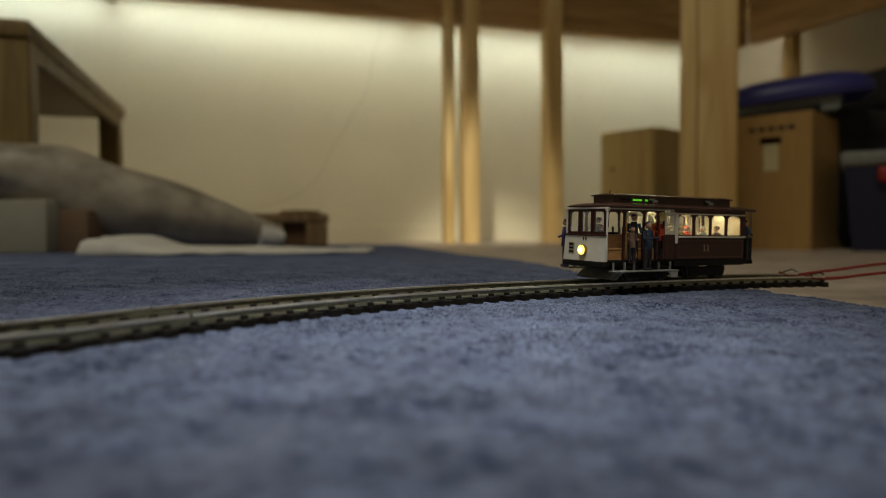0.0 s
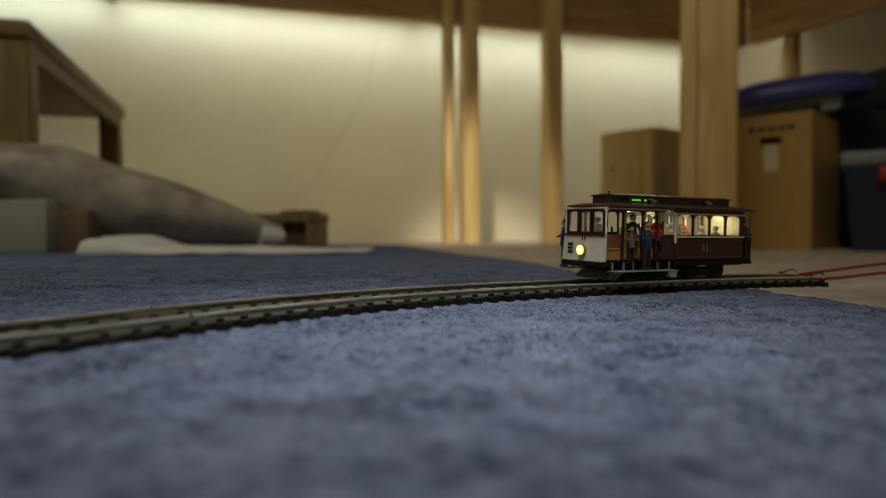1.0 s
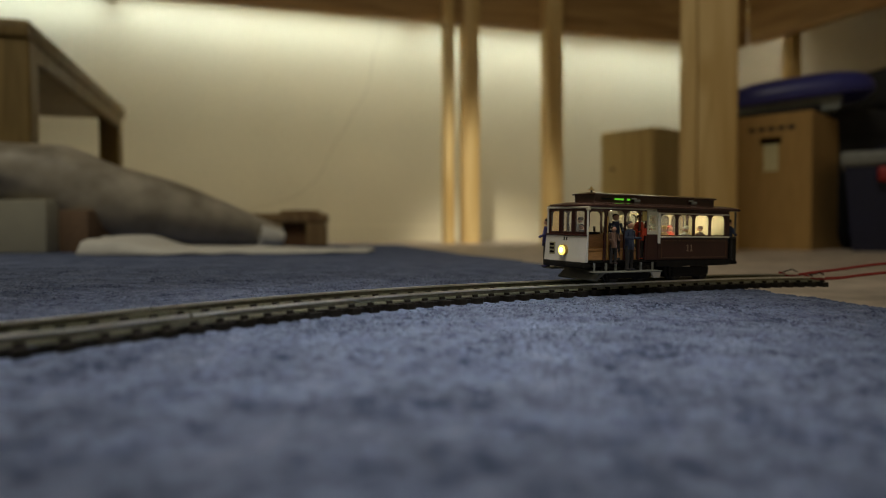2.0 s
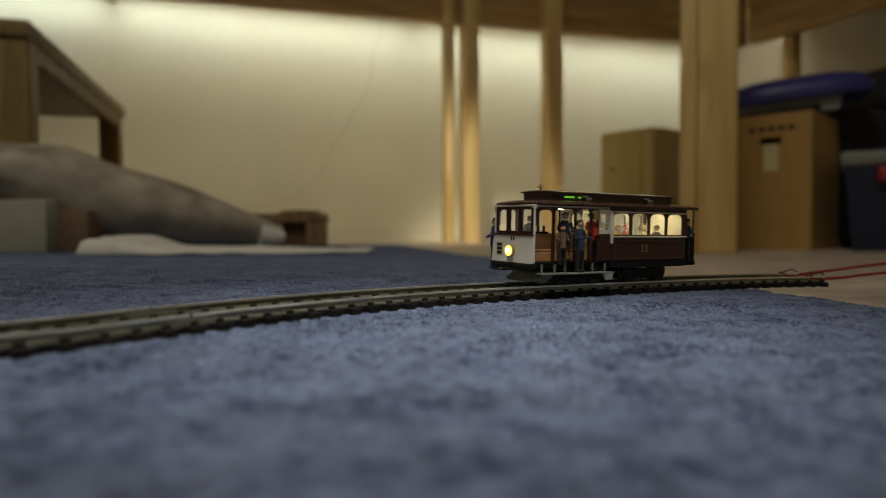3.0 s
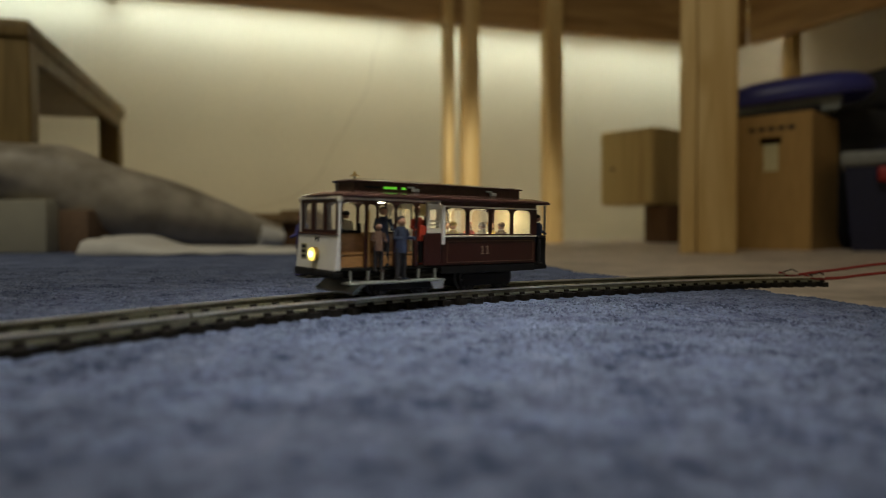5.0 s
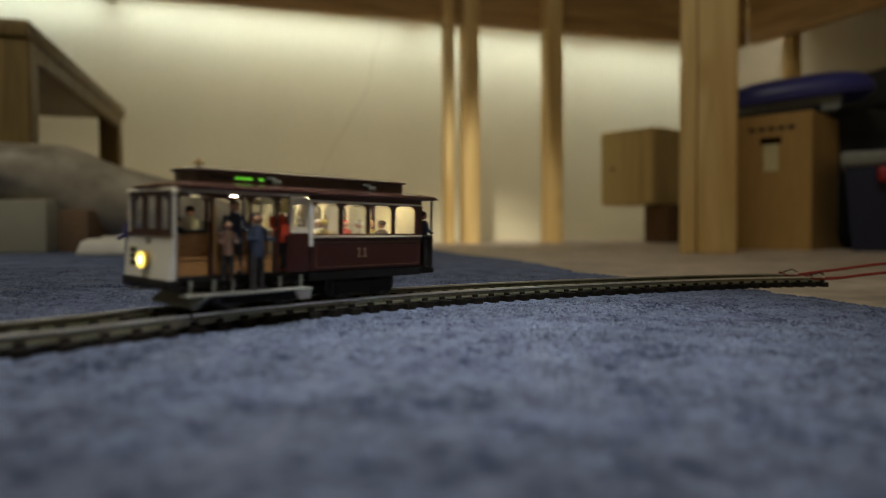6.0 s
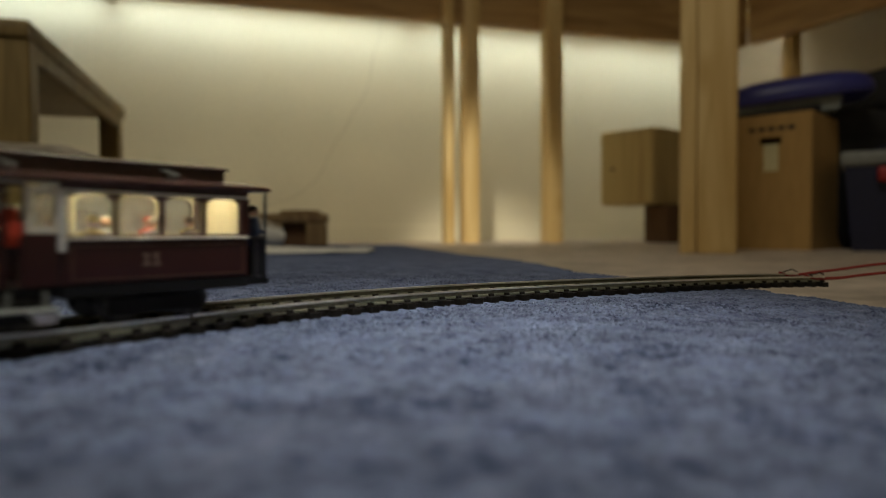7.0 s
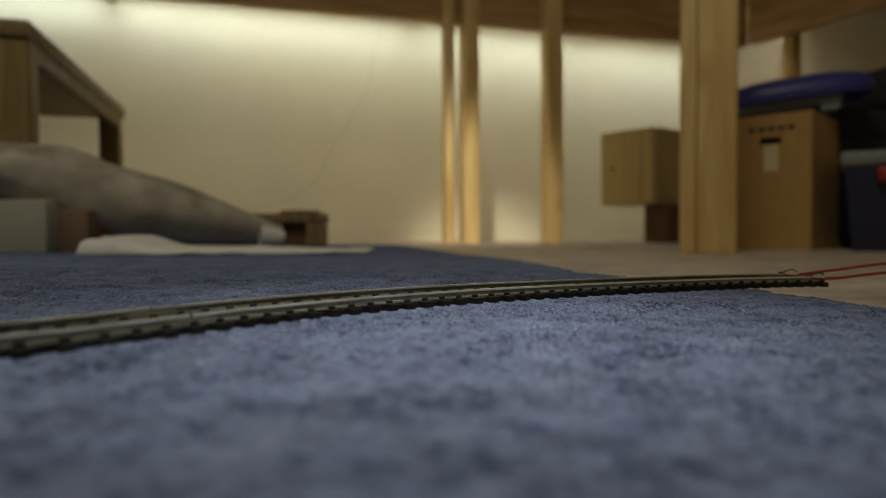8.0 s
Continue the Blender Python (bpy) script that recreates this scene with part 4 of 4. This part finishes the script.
        mmpart("door_post", box(9.2, 10.6, *((b + 0.05, b + 0.75) if s > 0 else (a - 0.75, a - 0.05)), 15.5, 27.6, 0.25), WHITE, t, "white door post")
        # saloon side
        mmpart("skirt", box(-33.0, 10.1, a, b - 0.1 if s > 0 else b, 6.0, 8.6, 0.2), BLACK, t)
        mmpart("side_panel", box(-33.0, 10.1, a, b, 8.65, 17.9, 0.3), MAROON, t, "maroon side panel with gold lining")
        out0, out1 = (b + 0.02, b + 0.12) if s > 0 else (a - 0.12, a - 0.02)
        for z in (9.6, 16.5):
            mmpart("lining", box(-31.6, 8.0, out0, out1, z, z + 0.22), LINING, t)
        for x in (-31.6, 7.8):
            mmpart("lining", box(x, x + 0.22, out0, out1, 9.8, 16.5), LINING, t)
        mmpart("sill", box(-33.2, 10.2, *((b - 0.6, b + 0.5) if s > 0 else (a - 0.5, a + 0.6)), 17.9, 18.5, 0.2), CREAM, t, "cream window sill")
        pitch = 10.1
        ry0, ry1 = (b - 0.5, b - 0.1) if s > 0 else (a + 0.1, a + 0.5)
        for k in range(4):
            x1 = 9.4 - pitch * k
            x0 = x1 - pitch
            ring = arch_ring(x0, x1, 18.5, 28.2, x0 + 0.6, x1 - 0.6, 18.9, 27.4, 2.4, ry0, ry1)
            win = mmpart("saloon_window", ring, MAROON, t, "arched saloon window")
            edge = arch_ring(x0 + 0.4, x1 - 0.4, 18.55, 27.9, x0 + 0.65, x1 - 0.65, 18.95, 27.35, 2.4, b - 0.1 if s > 0 else a - 0.1, b + 0.1 if s > 0 else a + 0.1)
            mmpart("window_bead", edge, MAROON_DARK, win)
            mmpart("pane", box(x0 + 0.55, x1 - 0.55, ry0 + 0.12, ry0 + 0.22, 18.8, 27.5), PANE, win)
        la, lb = (b - 0.8, b - 0.55) if s > 0 else (a + 0.55, a + 0.8)
        for k in range(4):
            x1 = 9.4 - pitch * k
            ring = arch_ring(x1 - pitch, x1, 14.0, 28.6, x1 - pitch + 0.55, x1 - 0.55, 18.9, 27.5, 2.4, la, lb)
            mmpart("saloon_lining", ring, INNER, t, "cream inner wall lining")
        mmpart("letterboard", box(-33.0, 10.1, a + 0.2, b + 0.1, 28.2, 29.5, 0.15), MAROON, t)
        mmpart("cream_strip", box(-33.0, 10.1, *((b + 0.1, b + 0.35) if s > 0 else (a - 0.35, a - 0.1)), 27.6, 28.1), CREAM, t)
        mmpart("end_pilaster", box(-33.3, -31.0, *((b - 0.7, b + 0.2) if s > 0 else (a - 0.2, a + 0.7)), 18.5, 28.2, 0.2), MAROON, t)
        # the number on the side panel: two strokes with feet, each digit a part
        for x in (-7.4, -9.6):
            bm = box(x - 0.28, x + 0.28, out0, out1, 12.4, 15.0)
            add_box(bm, x - 0.7, x + 0.7, out0, out1, 12.2, 12.55)
            add_box(bm, x + 0.05, x + 0.65, out0, out1, 14.4, 14.85)
            mmpart("number_digit", bm, LINING_PALE, t, "pale gold digit 1")
    mmpart("saloon_back", box(-33.0, -32.3, -10, 10, 8.8, 28.5), INNER, t)
    mmpart("saloon_ceiling", box(-32, 46, -10.6, 10.6, 29.2, 29.6), INNER, t)
    for s in (1, -1):
        mmpart("saloon_seat", box(-32, 9, *((5.6, 9.7) if s > 0 else (-9.7, -5.6)), 8.9, 14.0, 0.4), BROWN_SEAT, t)
    # saloon lamps
    for x in (3, -7, -17, -27):
        mmpart("saloon_lamp", box(x - 2.2, x + 2.2, -1.2, 1.2, 28.5, 29.1, 0.2), LAMP_WARM, t, "warm white interior lamp")
    for x in (26,):
        mmpart("saloon_lamp", box(x - 0.9, x + 0.9, -0.8, 0.8, 28.5, 29.1, 0.2), LAMP_WARM, t, "warm white interior lamp")
    # rear platform
    mmpart("rear_dash", extrude([(-39.1, -9), (-38.5, -11.2), (-34.3, -11.2), (-34.3, -10.6), (-38.1, -10.6), (-38.6, -9), (-38.6, 9), (-38.1, 10.6), (-34.3, 10.6),
                                 (-34.3, 11.2), (-38.5, 11.2), (-39.1, 9)], "z", 6.6, 17.6), BLACK, t, "black rear dash")
    mmpart("rear_rail", tube([(-34.1, 10.9, 18.0), (-38.3, 10.9, 18.0), (-39.1, 8.8, 18.0), (-39.1, -8.8, 18.0), (-38.3, -10.9, 18.0), (-34.1, -10.9, 18.0)], 0.45, 6), STEEL, t)
    mmpart("rear_step", box(-39.5, -32.8, -11.2, 11.2, 6.3, 7.9, 0.3), BLACK, t)
    for s in (1, -1):
        mmpart("rear_pillar", tube([(-38.7, s * 10.2, 8), (-38.7, s * 10.2, 29.4)], 0.4, 8), GREY, t)
    mmpart("coupling", box(-41.5, -38.5, -1.5, 1.5, 5.2, 6.4, 0.3), BLACK, t)
    # roof: cove, deck and clerestory
    mmpart("roof", loft([(29.5, roof_outline(44.2, 12.9, 1.4, x_mid=4.4)), (30.2, roof_outline(44.5, 13.2, 1.4, x_mid=4.4)), (30.7, roof_outline(43.9, 12.8, 1.5, x_mid=4.4)),
                         (31.5, roof_outline(40.6, 9.4, 2.4, x_mid=4.4)), (31.8, roof_outline(36.2, 7.0, 2.0, x_mid=4.8))]), MAROON_DARK, t, "dark maroon roof")
    mmpart("gutter", loft([(29.75, roof_outline(44.7, 13.35, 1.4, x_mid=4.4)), (30.05, roof_outline(44.7, 13.35, 1.4, x_mid=4.4))]), MAROON, t)
    cl = mmpart("clerestory", loft([(31.6, roof_outline(35.5, 6.0, 0.8, x_mid=4.9)), (34.4, roof_outline(35.5, 6.0, 0.8, x_mid=4.9))]), MAROON_DARK, t, "raised clerestory with small lights")
    mmpart("clerestory_roof", loft([(34.4, roof_outline(36.5, 7.0, 1.4, x_mid=4.9)), (34.9, roof_outline(36.7, 7.2, 1.4, x_mid=4.9)), (35.5, roof_outline(34.6, 4.5, 1.6, x_mid=4.9)), (35.7, roof_outline(31.1, 2, 1.0, x_mid=4.9))]), MAROON_DARK, cl)
    for s in (1, -1):
        for x0, x1, mat in ((30.6, 36.0, BLACK), (24.4, 29.2, GREEN_SIGN), (21.0, 22.4, GREEN_SIGN)):
            mmpart("clerestory_light", box(x0, x1, *((6.02, 6.2) if s > 0 else (-6.2, -6.02)), 32.7, 33.4), mat, cl, "green lit sign" if mat is GREEN_SIGN else "")
        for x in (17.5, -16.0):
            bm = box(x - 1.2, x + 1.4, *((6.1, 7.4) if s > 0 else (-7.4, -6.1)), 32.0, 33.2, 0.2)
            add_box(bm, x + 0.4, x + 3.0, *((6.1, 7.0) if s > 0 else (-7.0, -6.1)), 33.1, 33.8, 0.2)
            mmpart("roof_bracket", bm, GREY, cl, "pale grey roof bracket")
    # bell on the roof
    def bell_ring(r):
        return [(36 + r * math.cos(k * math.pi / 6), r * math.sin(k * math.pi / 6)) for k in range(12)]
    bell = mmpart("bell", loft([(36.5, bell_ring(1.7)), (36.8, bell_ring(1.3)), (37.2, bell_ring(0.5)), (38.0, bell_ring(0.25))]), BRASS, t, "little brass bell")
    mmpart("bell_post", tube([(36, 0, 35.4), (36, 0, 36.6)], 0.35, 6), BLACK, bell)
    # painted figures riding on it
    figure(t, 34.5, 11.6, 7.6, 80, BROWN_COAT, DARK_TROUSERS, 14.6)
    figure(t, 27.0, 12.6, 5.0, 100, BLUE_COAT, DARK_TROUSERS, 19.2, arm=0.6)
    figure(t, 31.0, 8.9, 9.0, 60, BLUE_COAT, DARK_TROUSERS, 18)
    figure(t, 18.0, 9.0, 9.0, 90, RED_COAT, DARK_TROUSERS, 18)
    figure(t, 46.0, -15.0, 4.9, -60, PURPLE_COAT, DARK_TROUSERS, 20)
    figure(t, 42.5, 2.0, 8.8, 20, BLUE_COAT, DARK_TROUSERS, 14)
    figure(t, 34.0, -8.5, 8.8, -90, PALE_COAT, DARK_TROUSERS, 17)
    figure(t, -35.6, 9.4, 8.0, 170, BLUE_COAT, DARK_TROUSERS, 18)
    for x, y, coat in ((5, -7, YELLOW_COAT), (2, 7, YELLOW_COAT), (-6.5, -7, PALE_COAT), (-11, 7, PALE_COAT), (-17, -7, RED_COAT), (-20, 7, BROWN_COAT), (-27.5, -7, YELLOW_COAT)):
        figure(t, x, y, 6.4, -90 if y > 0 else 90, coat, DARK_TROUSERS, 17, seated=True, arm=0.1, hair=coat)
    tagged(t, "maroon model cable tram with lit windows on the track", "model tram")
    return t, wheels


build_setting()
build_rug()
build_track()
build_wires()
build_bench()
build_near_post()
build_left_table()
build_sack()
build_left_clutter()
build_right_clutter()
tram, tram_wheels = build_tram()

# where the tram stands along the run: seconds and the x of its middle on the track's plane
RUN = ((0.0, 0.0996), (0.5, 0.0995), (1.0, 0.0991), (1.5, 0.0972), (2.25, 0.0862), (3.0, 0.0678), (3.5, 0.0539), (4.0, 0.0382), (4.5, 0.0195),
       (5.25, -0.0093), (6.0, -0.0380), (6.5, -0.0574), (7.0, -0.0772), (7.5, -0.1005), (8.0, -0.1260))


def run_x(t):
    """The tram's place at t, on a smooth curve through RUN."""
    for i in range(len(RUN) - 1):
        (a, p), (b, q) = RUN[i], RUN[i + 1]
        if t <= b + 1e-6:
            def speed(j):
                j0, j1 = max(j - 1, 0), min(j + 1, len(RUN) - 1)
                return (RUN[j1][1] - RUN[j0][1]) / (RUN[j1][0] - RUN[j0][0])
            h = b - a
            s = (t - a) / h
            return ((2 * s ** 3 - 3 * s * s + 1) * p + (s ** 3 - 2 * s * s + s) * h * speed(i)
                    + (3 * s * s - 2 * s ** 3) * q + (s ** 3 - s * s) * h * speed(i + 1))
    return RUN[-1][1]


def on_run(x, d):
    """The x on the track's run that lies d metres further along it."""
    step = -0.001 if d > 0 else 0.001
    for k in range(round(abs(d) / 0.001)):
        x += step / math.sqrt(1 + track_slope(x) ** 2)
    return x


def riding(x):
    """The tram's pose with both its trucks on the rails."""
    lead, rear = on_run(x, 0.024), on_run(x, -0.011)
    a, b = Vector((lead, track_y(lead), 0)), Vector((rear, track_y(rear), 0))
    d = (a - b).normalized()
    mid = b + d * 0.011
    return Matrix.Translation(mid) @ Matrix.Rotation(math.atan2(d.y, d.x), 4, "Z")


def motions():
    times = [k * 0.1 for k in range(81)]
    walk(tram, [(t, TRACK_PLANE @ riding(run_x(t))) for t in times])
    # distance run, for the wheels
    run, gone = [0.0], 0.0
    steps = [k / 15 for k in range(121)]
    for a, b in zip(steps, steps[1:]):
        xa, xb = run_x(a), run_x(b)
        gone += math.hypot(xb - xa, track_y(xb) - track_y(xa))
        run.append(gone)
    for wheel, x, s in tram_wheels:
        rows = []
        for t, d in zip(steps, run):
            turn = math.degrees(d / 0.0042)
            rows.append((t, pose(x * 0.001, s * 0.0078, 0.0042, 0, turn, 0) @ pose(0, 0, 0, 0, 0, 0 if s > 0 else 180)))
        walk(wheel, rows)


motions()
